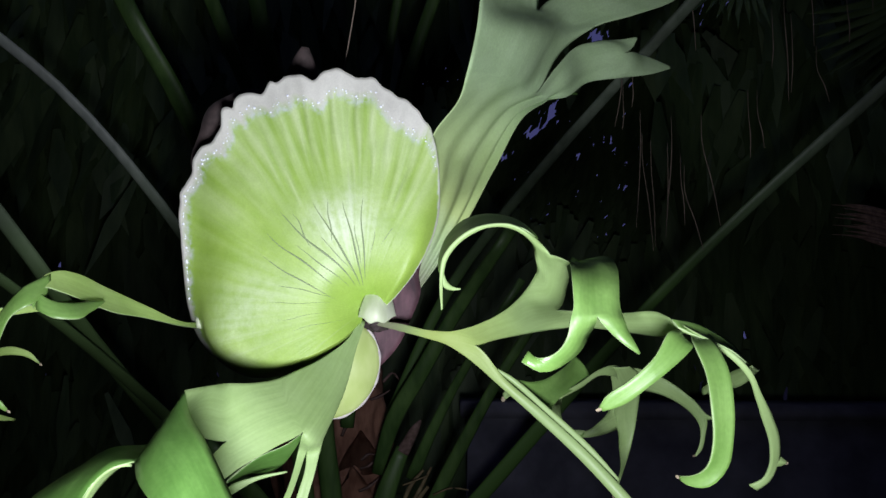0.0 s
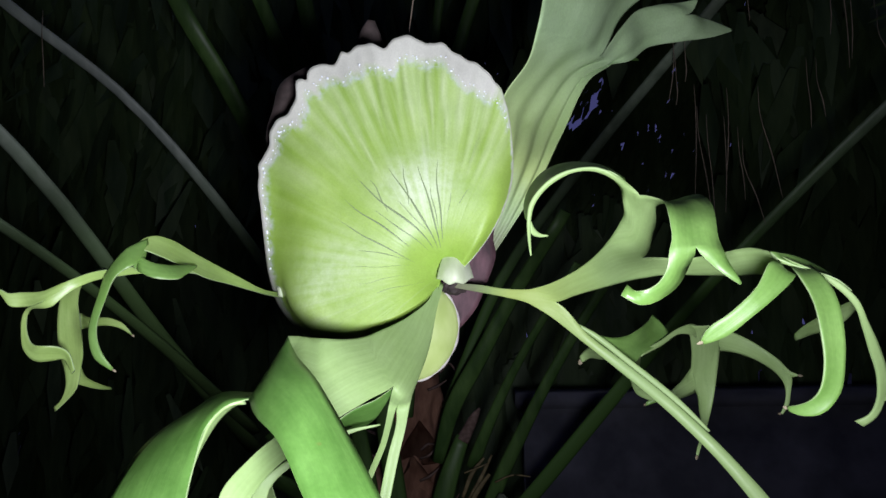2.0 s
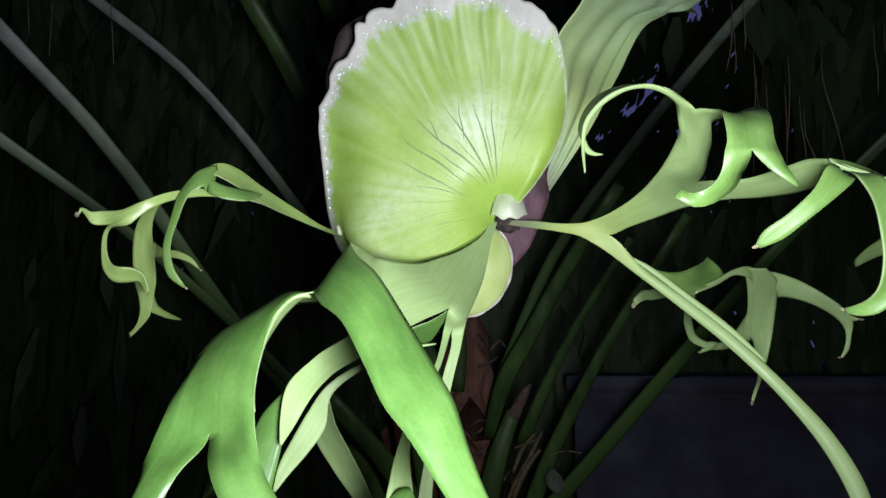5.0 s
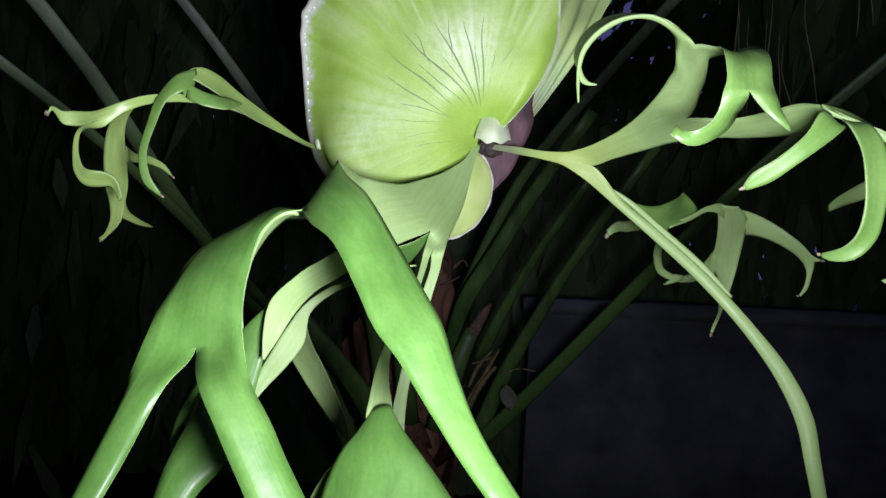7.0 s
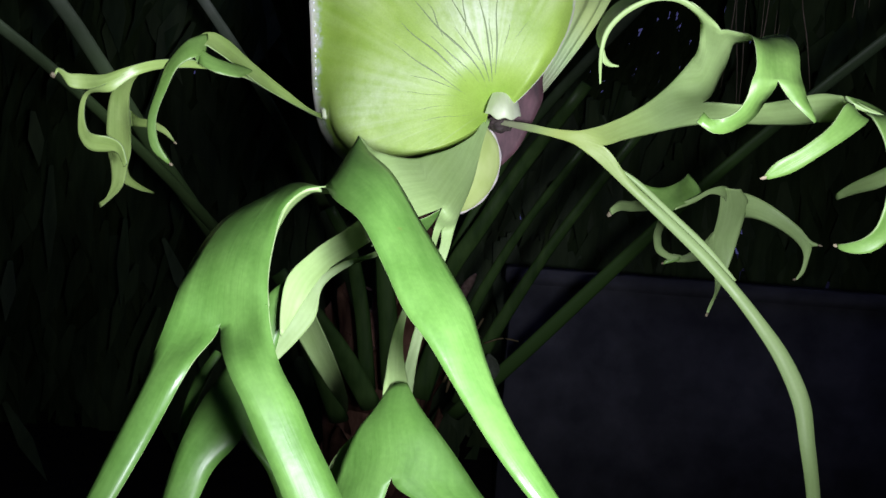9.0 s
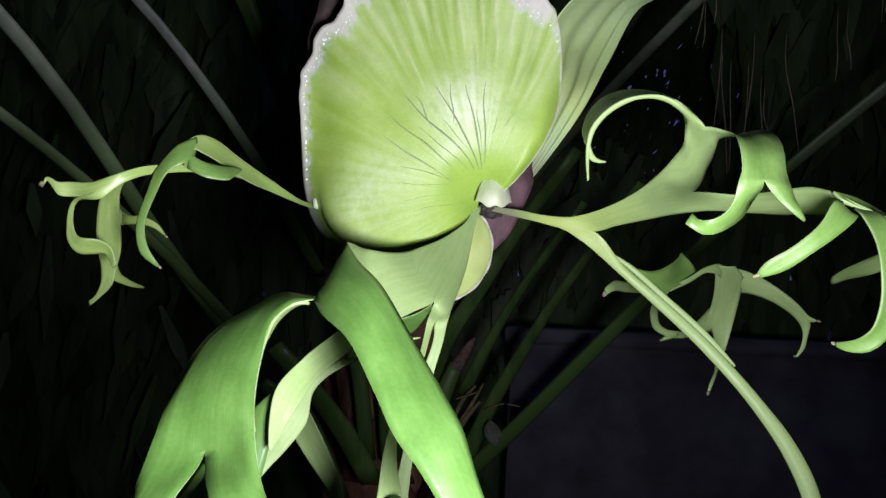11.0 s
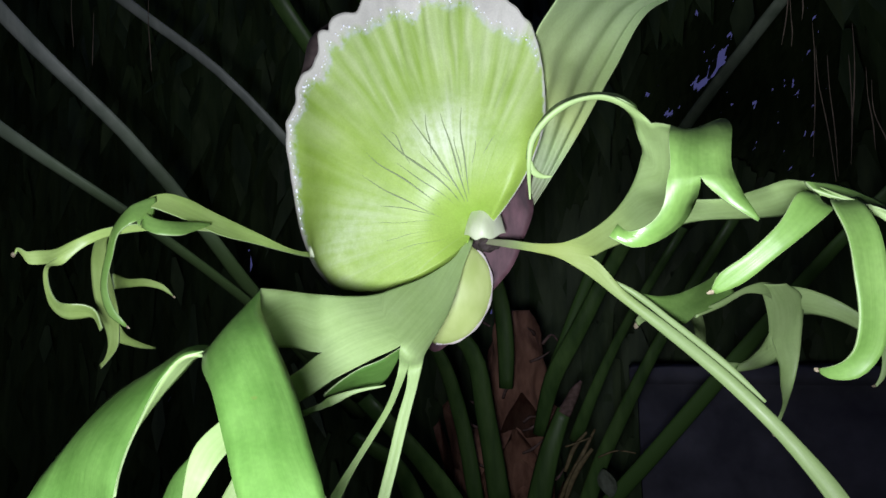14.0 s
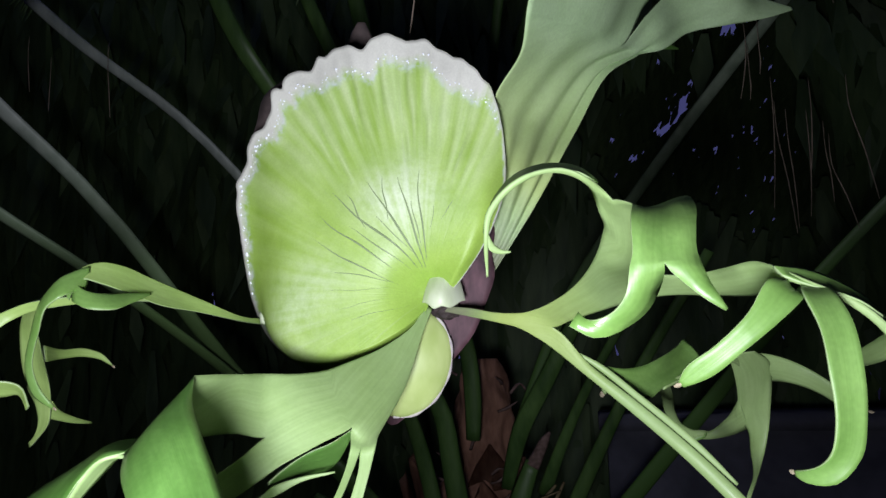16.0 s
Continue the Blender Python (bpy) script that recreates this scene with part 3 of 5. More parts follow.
    q = sh.ribbon(s.left, 4, [
        (0.0563, 0.4605, 1.6588, 0.0029, -0.0025, -0.0009),
        (0.0444, 0.461, 1.6645, 0.0009, -0.002, 0.0007),
        (0.0332, 0.4625, 1.665, 0.0003, -0.0015, 0.0007),
        (0.0198, 0.465, 1.661, -0.001, -0.001, 0.0012),
        (0.0089, 0.467, 1.6531, -0.0014, -0.001, 0.0008),
        (0.0015, 0.469, 1.6426, -0.0015, -0.001, 0.0007),
        (-0.0005, 0.4715, 1.6324, -0.0013, -0.0005, 0.0003),
        (-0.0008, 0.4705, 1.6209, -0.001, -0.0005, 0),
        (-0.0001, 0.468, 1.608, -0.0004, 0, -0.0002),
    ])
    qd = sh.ribbon(None, 8, [
        (0.0631, 0.4605, 1.6566, 0, -0.0015, -0.0015),
        (0.0536, 0.4685, 1.6661, 0, -0.0095, -0.0039),
        (0.0425, 0.475, 1.6705, -0.0004, -0.015, -0.0056),
        (0.0291, 0.4795, 1.6711, -0.0001, -0.0175, -0.0068),
        (0.0154, 0.4825, 1.6667, 0.0004, -0.0175, -0.0071),
        (0.0037, 0.4825, 1.655, 0.0009, -0.0145, -0.0059),
        (-0.001, 0.479, 1.6432, 0.0014, -0.009, -0.0024),
        (-0.0017, 0.473, 1.6335, 0.0006, -0.001, -0.0003),
    ])
    qt = sh.ribbon(None, 4, [
        (0.0001, 0.472, 1.6292, -0.0003, 0, -0.0044),
        (0.0033, 0.474, 1.6245, -0.0004, 0, -0.0023),
        (0.0072, 0.476, 1.6227, -0.0004, 0, -0.0012),
        (0.0128, 0.477, 1.6224, -0.0002, 0, -0.0004),
    ])
    j = sh.ribbon(s.right, 4, [
        (0.0867, 0.449, 1.6404, 0.0084, 0.013, 0.0016),
        (0.092, 0.435, 1.6386, 0.0143, 0.015, 0.0047),
        (0.0921, 0.4185, 1.6305, 0.0163, 0.0115, 0.0037),
        (0.0901, 0.4065, 1.6194, 0.015, 0.0065, 0.0013),
        (0.0892, 0.4015, 1.6086, 0.0145, 0.0045, 0.0002),
        (0.0891, 0.4005, 1.6027, 0.016, 0.0035, -0.0001, -0.0006, -0.0005, 0.0013),
    ], cup=0.09)
    j1 = sh.ribbon(j.left, 2, [
        (0.0788, 0.4045, 1.592, 0.0077, 0.0065, 0.0006),
        (0.0742, 0.404, 1.5845, 0.0073, 0.006, -0.0002),
        (0.0667, 0.4025, 1.579, 0.0066, 0.0045, -0.0014),
        (0.0545, 0.4015, 1.576, 0.0015, -0.0005, -0.0043),
        (0.0474, 0.4015, 1.5805, -0.0021, -0.0015, -0.0031),
    ])
    j2 = sh.ribbon(j.right, 2, [
        (0.1029, 0.403, 1.5941, 0.005, 0.001, 0.0007),
        (0.1085, 0.4025, 1.5878, 0.0023, 0.0005, 0.0013),
        (0.1137, 0.404, 1.5826, 0.0005, 0, 0.0006),
    ])
    long = sh.ribbon(pet.right, 16, [
        (0.0521, 0.6, 1.55, -0.0023, 0, -0.003),
        (0.0814, 0.594, 1.5251, -0.0024, 0, -0.0032),
        (0.1218, 0.582, 1.4882, -0.0026, 0, -0.0037),
        (0.1597, 0.57, 1.4459, -0.0034, 0, -0.0039),
        (0.1826, 0.56, 1.4128, -0.0046, 0, -0.0048),
        (0.1967, 0.552, 1.3799, -0.006, 0, -0.0037),
        (0.2012, 0.547, 1.3516, -0.0059, 0, -0.0015),
        (0.2096, 0.545, 1.3089, -0.0051, 0, -0.0017),
        (0.212, 0.54, 1.2755, -0.0052, 0, -0.0005),
        (0.2129, 0.535, 1.2273, -0.0048, 0, -0.0005),
    ], cup=0.2)
    groove = sh.ribbon(None, 4, [
        (0.0475, 0.6025, 1.5605, -0.0006, 0, -0.0008),
        (0.0584, 0.603, 1.5535, -0.0012, 0, -0.0016),
        (0.0870, 0.597, 1.5296, -0.0014, 0, -0.0018),
        (0.1272, 0.585, 1.4930, -0.0014, 0, -0.0018),
        (0.1450, 0.580, 1.4740, -0.0006, 0, -0.0007),
    ])
    t1 = sh.ribbon(None, 8, [
        (0.046, 0.601, 1.5591, -0.0028, -0.001, 0.0049),
        (0.0607, 0.605, 1.5488, -0.0041, 0.001, 0.0063),
        (0.0784, 0.6135, 1.54, -0.0032, 0.0015, 0.0093),
        (0.0938, 0.627, 1.5381, -0.0015, 0.005, 0.0117),
        (0.1092, 0.6475, 1.5444, 0.0008, 0.0075, 0.0114),
        (0.1248, 0.6725, 1.5506, 0.0015, 0.0125, 0.0127),
        (0.1356, 0.6875, 1.5553, -0.0003, 0.0125, 0.0131),
        (0.1461, 0.69, 1.551, -0.0016, 0.005, 0.0049),
    ])
    t2 = sh.ribbon(None, 4, [
        (0.1097, 0.65, 1.5332, -0.0005, 0, -0.0024),
        (0.1329, 0.67, 1.542, -0.0001, 0, -0.0027),
        (0.1554, 0.69, 1.5525, 0.0004, 0, -0.0028),
        (0.1706, 0.7025, 1.5536, 0.0014, 0.0025, -0.0054),
        (0.1866, 0.727, 1.5483, 0.0005, 0.007, -0.0084),
    ])
    t3 = sh.ribbon(None, 8, [
        (0.1965, 0.739, 1.5427, 0.0143, 0.019, -0.014),
        (0.2159, 0.739, 1.5413, 0.0046, 0.007, -0.0118),
        (0.2349, 0.7385, 1.5347, 0.0031, 0.0035, -0.0104),
        (0.252, 0.7325, 1.5236, 0.0005, 0.0025, -0.0079),
        (0.2625, 0.7235, 1.5122, -0.0021, 0.0015, -0.0057),
        (0.2663, 0.717, 1.5024, -0.0038, 0.001, -0.0031),
        (0.2639, 0.712, 1.4902, -0.0024, 0, -0.0005),
        (0.2596, 0.71, 1.4767, -0.0018, 0, 0.0007),
        (0.2547, 0.709, 1.4706, -0.0004, 0, 0.001),
    ])
    tt = sh.ribbon(None, 2, [
        (0.2651, 0.721, 1.5116, 0.0004, -0.001, -0.0063),
        (0.2695, 0.716, 1.5076, 0.0005, 0, -0.003),
        (0.2741, 0.712, 1.5068, -0.0001, 0, -0.001),
    ])
    t4 = sh.ribbon(None, 8, [
        (0.1795, 0.706, 1.558, -0.0123, -0.006, 0.0004),
        (0.193, 0.73, 1.5417, -0.0163, -0.005, -0.0034),
        (0.1979, 0.7515, 1.5211, -0.0141, 0.0035, -0.0078),
        (0.1986, 0.766, 1.5026, -0.0131, 0.009, -0.0081),
        (0.2028, 0.773, 1.487, -0.008, 0.007, -0.0029),
        (0.1995, 0.768, 1.466, -0.0055, 0.002, -0.0003),
        (0.195, 0.76, 1.4479, -0.0024, 0, -0.0011),
        (0.1848, 0.748, 1.4308, -0.0018, 0, 0),
        (0.1818, 0.745, 1.4249, -0.0012, 0, 0.0005),
    ])
    t5 = sh.ribbon(None, 4, [
        (0.1912, 0.7695, 1.4992, -0.0064, -0.0125, 0.0141),
        (0.1776, 0.7865, 1.4848, -0.0017, -0.0015, 0.0072),
        (0.1639, 0.79, 1.4783, -0.0003, 0, 0.0038),
        (0.1502, 0.785, 1.4792, 0.0002, 0, 0.0035),
        (0.1353, 0.78, 1.486, 0.0032, 0, 0.0027),
        (0.1266, 0.765, 1.5005, 0.0041, 0, 0.0013),
        (0.1208, 0.73, 1.5192, 0.0048, 0, 0.0004),
        (0.1134, 0.69, 1.5327, 0.005, 0, 0.0011),
    ])
    t7 = sh.ribbon(None, 2, [
        (0.1452, 0.785, 1.4797, -0.0002, 0, -0.0041),
        (0.1595, 0.785, 1.4795, -0.0014, 0, -0.0029),
        (0.1418, 0.785, 1.4729, -0.0008, 0, -0.0023),
    ])
    t6 = sh.ribbon(None, 4, [
        (0.0836, 0.64, 1.5336, -0.001, 0, 0.0054),
        (0.0781, 0.69, 1.5319, -0.0011, 0, 0.0051),
        (0.0692, 0.722, 1.5294, -0.0007, 0, 0.0046),
        (0.0656, 0.727, 1.5249, -0.0015, 0, 0.003),
    ])
    return sh

def left_frond_sheet():
    sh = Sheet()
    pet = sh.ribbon(None, 32, [
        (-0.2295, 0.66, 1.5953, 0.0012, 0, -0.0027),
        (-0.2341, 0.638, 1.5963, 0.0006, 0, -0.0021),
        (-0.2533, 0.594, 1.6073, 0.0016, -0.002, -0.0056),
        (-0.2653, 0.551, 1.6165, 0.0053, -0.005, -0.01),
        (-0.273, 0.525, 1.6242, 0.0045, -0.005, -0.0099),
        (-0.279, 0.5075, 1.6273, 0.0034, -0.0045, -0.0079),
        (-0.2832, 0.496, 1.6266, 0.002, -0.004, -0.0048),
        (-0.2848, 0.489, 1.6222, 0.001, -0.004, -0.0048),
        (-0.2840, 0.484, 1.6165, 0.001, -0.004, -0.0050),
        (-0.2805, 0.483, 1.6118, 0.001, -0.004, -0.0056),
    ])
    u1 = sh.ribbon(None, 8, [
        (-0.2827, 0.5, 1.6238, -0.0002, 0.002, 0.0079),
        (-0.282, 0.485, 1.6191, -0.003, 0.003, 0.0071),
        (-0.2836, 0.476, 1.615, -0.0041, 0.004, 0.0067),
        (-0.2909, 0.473, 1.6071, -0.0051, 0.003, 0.0029),
        (-0.3043, 0.479, 1.5854, -0.0038, 0.001, 0.0001),
        (-0.3141, 0.487, 1.5605, -0.0035, 0.001, -0.0012),
        (-0.3132, 0.4945, 1.5451, -0.0029, 0.0005, -0.002),
        (-0.3058, 0.5, 1.5356, -0.0006, 0, -0.0008),
    ])
    u3 = sh.ribbon(None, 16, [
        (-0.2628, 0.581, 1.6095, 0.0011, -0.001, -0.003),
        (-0.2686, 0.5545, 1.6123, 0.0016, -0.0015, -0.0035),
        (-0.2739, 0.525, 1.6111, 0.0007, -0.001, -0.0032),
        (-0.2825, 0.5, 1.6084, 0.0001, 0, -0.0027),
        (-0.2907, 0.48, 1.6051, -0.0018, 0.002, -0.0026),
        (-0.3117, 0.478, 1.602, -0.0023, 0.002, -0.0034),
        (-0.3255, 0.473, 1.5949, 0.0006, 0.001, -0.0039),
        (-0.3366, 0.47, 1.5872, 0.0032, 0, -0.0053, 0, -0.002, -0.0006),
    ])
    u5 = sh.ribbon(u3.left, 8, [
        (-0.3584, 0.472, 1.5868, 0.0003, 0.002, -0.0050),
        (-0.3654, 0.469, 1.5868, 0.0004, 0.001, -0.0046),
        (-0.3695, 0.468, 1.5909, -0.0001, 0.001, -0.0026),
        (-0.3727, 0.4675, 1.5932, 0.0001, 0.0005, -0.0011),
        (-0.3741, 0.467, 1.5898, 0.0006, 0, -0.0004),
    ])
    u6 = sh.ribbon(u3.right, 8, [
        (-0.359, 0.48, 1.5794, 0.0022, 0, 0.0005),
        (-0.3696, 0.493, 1.5629, 0.0029, -0.001, 0.0020),
        (-0.3733, 0.5035, 1.5528, 0.0040, -0.0015, 0.0026),
        (-0.3729, 0.517, 1.5473, 0.0032, -0.003, 0.0060),
        (-0.3661, 0.524, 1.5472, 0.0032, -0.004, 0.0056),
        (-0.3603, 0.529, 1.5459, 0.0032, -0.003, 0.0035),
        (-0.3553, 0.533, 1.5323, 0.0017, -0.001, 0.0014),
    ])
    u2 = sh.ribbon(None, 8, [
        (-0.2812, 0.485, 1.6121, 0.0017, -0.003, -0.0066),
        (-0.269, 0.483, 1.6063, 0.0031, -0.003, -0.0061),
        (-0.26, 0.492, 1.6053, 0.0046, -0.004, -0.0057),
        (-0.259, 0.5125, 1.6086, 0.0026, -0.0025, -0.004),
        (-0.2611, 0.54, 1.6135, 0, 0, -0.0005),
    ])
    u4 = sh.ribbon(None, 8, [
        (-0.3165, 0.495, 1.6083, 0.0061, 0, 0.0011),
        (-0.3457, 0.52, 1.6029, 0.006, 0, 0.0014),
        (-0.3685, 0.545, 1.588, 0.0079, 0, 0.0008),
        (-0.3764, 0.56, 1.5643, 0.0101, 0, 0.0011),
        (-0.381, 0.572, 1.5454, 0.01, 0, 0.0012),
        (-0.3872, 0.585, 1.5302, 0.007, 0, 0.0008),
        (-0.3924, 0.592, 1.5152, 0.005, 0, -0.0007),
        (-0.4033, 0.596, 1.5018, 0.0017, 0, -0.001),
        (-0.4103, 0.598, 1.4966, 0.0009, 0, -0.002),
    ])
    u7 = sh.ribbon(None, 4, [
        (-0.3673, 0.561, 1.5721, -0.0002, -0.001, 0.0066),
        (-0.3727, 0.585, 1.5713, 0.0006, 0, 0.0039),
        (-0.3715, 0.615, 1.5718, 0.0004, 0, 0.0034),
        (-0.3672, 0.628, 1.5678, 0.0013, 0, 0.0021),
        (-0.3628, 0.636, 1.5603, 0.0012, 0, -0.0003),
    ])
    u8 = sh.ribbon(None, 4, [
        (-0.3856, 0.59, 1.5267, 0.0032, -0.002, 0.0077),
        (-0.3865, 0.604, 1.5195, 0.0004, 0, 0.004),
        (-0.3827, 0.618, 1.5143, -0.0001, 0, 0.0026),
        (-0.3781, 0.632, 1.5108, 0.0003, 0, 0.0008),
    ])
    return sh

def upper_frond_sheet():
    sh = Sheet()
    base = sh.ribbon(None, 64, [
        (-0.0440, 0.6760, 1.6120, 0.0056, 0.0010, -0.0034),
        (-0.0170, 0.6700, 1.6590, 0.0096, 0.0020, -0.0080),
        (0.0049, 0.6540, 1.7151, 0.0198, 0.0220, -0.0119),
        (0.0211, 0.6670, 1.7649, 0.0311, 0.0380, -0.0068, 0.0027, 0.0195, 0.0037),
        (0.0509, 0.6800, 1.8154, 0.0369, 0.0650, 0.0124, 0.0124, 0.0350, 0.0122),
        (0.0702, 0.6885, 1.8413, 0.0489, 0.0965, 0.0176, 0.0310, 0.0615, 0.0148),
    ], pleat=4, deep=0.0022)
    m = sh.ribbon(base.left, 32, [
        (0.0796, 0.6825, 1.8846, 0.0508, 0.0875, 0.0230),
        (0.1063, 0.7000, 1.9235, 0.0737, 0.1000, 0.0305, -0.0015, 0.0400, 0.0214),
    ], pleat=2, deep=0.0022)
    m1 = sh.ribbon(m.left, 16, [
        (0.0667, 0.7000, 2.0053, 0.0390, 0.0300, 0.0084),
        (0.0424, 0.7600, 2.1453, 0.0349, 0.0300, 0.0185),
    ])
    m2 = sh.ribbon(m.right, 16, [
        (0.2156, 0.83, 2.009, 0.0208, 0, -0.025),
        (0.2842, 0.87, 2.0482, 0.0199, 0, -0.0232),
        (0.3551, 0.92, 2.112, 0.0036, 0, -0.0125),
    ])
    v = sh.ribbon(base.right, 32, [
        (0.1393, 0.795, 1.8847, 0.0075, 0.015, -0.0132),
        (0.1738, 0.835, 1.922, 0.0092, 0.015, -0.0175),
        (0.2162, 0.865, 1.9408, 0.018, 0.015, -0.0189, 0.0162, -0.005, 0.0069),
    ], pleat=2)
    v1 = sh.ribbon(v.left, 16, [
        (0.2404, 0.8725, 1.9659, 0.008, 0.0025, -0.0042),
        (0.2557, 0.88, 1.9769, 0.0004, 0, -0.0008),
    ])
    v2 = sh.ribbon(v.right, 16, [
        (0.2771, 0.91, 1.9516, 0.0035, 0, -0.0135),
        (0.3206, 0.944, 1.9611, 0.0004, 0, -0.0016),
    ])
    v3 = sh.ribbon(None, 4, [
        (0.1445, 0.825, 1.887, 0.0061, 0.005, 0.0072),
        (0.1603, 0.85, 1.891, 0.0025, 0, 0.003),
        (0.176, 0.88, 1.8996, 0, 0, 0.0011),
    ])
    return sh


# ---- the staghorn fern ----
EYE_POINT = Vector((-0.0704, 0.636, 1.6107))
fern = thing("staghorn_fern", "staghorn fern with rounded green shield frond and hanging antler fronds", "fern", at=EYE_POINT)


def under_fern(ob):
    ob.matrix_parent_inverse = Matrix.Translation(-EYE_POINT)
    return ob


SHIELD_RADII = (0.0163, 0.0213, 0.0299, 0.0442, 0.0692, 0.1028, 0.1353, 0.1731, 0.1946, 0.2076, 0.215, 0.2194, 0.2193,
                0.2095, 0.2062, 0.1965, 0.1810, 0.1704, 0.165, 0.160, 0.146, 0.125, 0.090, 0.057, 0.036, 0.022, 0.015,
                0.0128, 0.0114, 0.0106, 0.0101, 0.01, 0.0103, 0.0108, 0.0118, 0.0135)


def smoothstep(a, b, x):
    f = min(1.0, max(0.0, (x - a) / (b - a)))
    return f * f * (3 - 2 * f)


def bell(x, middle, wide):
    return math.exp(-((x - middle) / wide) ** 2)


def shield_radius(turn):
    f = (turn % 360) / 10
    i = int(f)
    f -= i
    p = [SHIELD_RADII[(i + k) % 36] for k in (-1, 0, 1, 2)]
    return p[1] + 0.5 * f * (p[2] - p[0] + f * (2 * p[0] - 5 * p[1] + 4 * p[2] - p[3] + f * (3 * (p[1] - p[2]) + p[3] - p[0])))


# lobes and notches of the crown's margin: turn, height and width
RIM_LOBES = ((83.5, -0.0010, 2.0), (88.6, 0.0048, 2.0), (92.4, -0.0022, 1.0), (96.8, 0.0052, 2.9), (102.8, -0.0042, 2.0), (109.0, 0.0032, 4.0),
             (113.0, 0.0030, 0.8), (116.0, -0.0032, 1.5), (120.6, 0.0062, 2.3), (123.7, -0.0030, 0.6), (125.7, 0.0078, 1.8), (131.6, -0.0030, 2.2),
             (137.0, 0.0030, 2.8), (144.0, -0.0012, 1.8), (148.0, 0.0012, 2.0))
# raised pleats that fan out over the crown: turn, strength and width
PLEATS = ((63, 0.4, 1.6), (68, 0.5, 1.5), (72.5, 0.7, 1.3), (77, 0.45, 1.2), (81.5, 0.8, 1.2), (86.8, 1.0, 1.1), (91.2, 0.9, 0.9), (94.4, 0.6, 0.9), (98.2, 1.0, 1.1), (102.3, 0.5, 0.9),
          (106.8, 0.9, 1.2), (110.4, 1.0, 1.0), (115.2, 0.6, 1.3), (120.0, 0.9, 1.1), (124.2, 0.8, 1.2), (128.0, 0.4, 1.2), (131.5, 0.7, 1.3), (136.5, 0.5, 1.6), (143, 0.4, 2.0))


@lru_cache(maxsize=None)
def pleat_at(turn, v):
    """How high the pleats stand at a place of the shield, 0 to 1."""
    sway = turn + 0.9 * math.sin(v * 9 + turn * 0.11) + 0.35 * math.sin(v * 23 + turn)
    rise = 0.0
    for at, high, wide in PLEATS:
        start = 0.40 + 0.16 * ((at * 7.3) % 1.0)
        rise = max(rise, high * bell(sway, at, wide * (0.75 + 0.5 * v)) * smoothstep(start, start + 0.18, v) * smoothstep(1.0, 0.9, v))
    return rise


def shield_point(turn, v):
    """turn: degrees anticlockwise from the right; v: 0 at the growing point, 1 at the rim."""
    a = radians(turn)
    crown = smoothstep(52, 80, turn) * smoothstep(172, 145, turn)
    ruffle = smoothstep(58, 74, turn) * smoothstep(158, 140, turn)
    scallop = 1.15 * sum(high * bell(turn, at, wide) for at, high, wide in RIM_LOBES)
    scallop += 0.0007 * ruffle * (math.sin(a * 47 + 1) + math.sin(a * 83))
    low = smoothstep(160, 200, turn) * smoothstep(262, 235, turn)
    out, back = v, 0.0
    if v > 0.9:
        bent, back = 0.935 + 0.11 * (v - 0.9) / 0.1, 0.038 + 0.035 * (v - 0.9) / 0.1
    elif v > 0.55:
        q = (v - 0.55) / 0.35 * math.pi / 2
        bent, back = 0.735 + 0.20 * math.sin(q), 0.038 * (1 - math.cos(q))
    else:
        bent = 0.735 * v / 0.55
    out = v + (bent - v) * low
    r = (shield_radius(turn) + scallop) * out
    x, z = r * math.cos(a), r * math.sin(a)
    left = bell(turn, 160, 30) * (1 - low)
    right = bell(turn, 40, 32)
    y = 0.616 - 0.010 * bell(r, 0.075, 0.05) + 0.022 * bell(r, 0.0, 0.022)
    y += back * low + 0.024 * left * smoothstep(0.6, 1.0, v) ** 1.4 + 0.011 * right * smoothstep(0.5, 1.05, v) ** 2
    y -= 0.007 * crown * v * v
    y += crown * smoothstep(0.35, 1, v) * 0.0016 * (abs(math.sin(a * 15 + 2 * math.sin(a * 7))) ** 1.5 - 0.5) - 0.0019 * pleat_at(turn, v) + 0.0032 * crown * smoothstep(0.85, 1, v) * math.sin(a * 13 + 1)
    return Vector((EYE_POINT.x + x, y, EYE_POINT.z + z))


def dish(point, turns, rings, skin_tone, back=0.002):
    """A closed skin over point(turn, v), with a back skin behind it. The mask of turn and v gives felt, margin, pale
    bloom with painted sheen.
    """
    bm = bmesh.new()
    uv = bm.loops.layers.uv.new("map")
    col = bm.verts.layers.float_color.new("skin_tone")
    n = len(turns)
    front, rear = [], []
    for k in range(rings + 1):
        v = 0.001 + 0.999 * k / rings
        for store, push in ((front, 0.0), (rear, back)):
            ring = []
            for t in turns:
                p = point(t, v)
                vert = bm.verts.new(p + Vector((0, push * (1.0 - 0.6 * v), 0)))
                tone = skin_tone(t, v)
                vert[col] = tone if len(tone) == 4 else (*tone, 0.0)
                ring.append(vert)
            store.append(ring)

    def put(vs, tv):
        f = bm.faces.new(vs)
        for l, (t, v) in zip(f.loops, tv):
            l[uv].uv = (t / 360, v)
    for k in range(rings):
        for i in range(n - 1):
            tv = [(turns[i], k / rings), (turns[i + 1], k / rings), (turns[i + 1], (k + 1) / rings), (turns[i], (k + 1) / rings)]
            a, b = front[k], front[k + 1]
            put((a[i], a[i + 1], b[i + 1], b[i]), tv)
            a, b = rear[k], rear[k + 1]
            put((b[i], b[i + 1], a[i + 1], a[i]), tv[::-1])
    for i in range(n - 1):
        put((front[-1][i], front[-1][i + 1], rear[-1][i + 1], rear[-1][i]), [(turns[i], 1), (turns[i + 1], 1), (turns[i + 1], 1), (turns[i], 1)])
    return bm


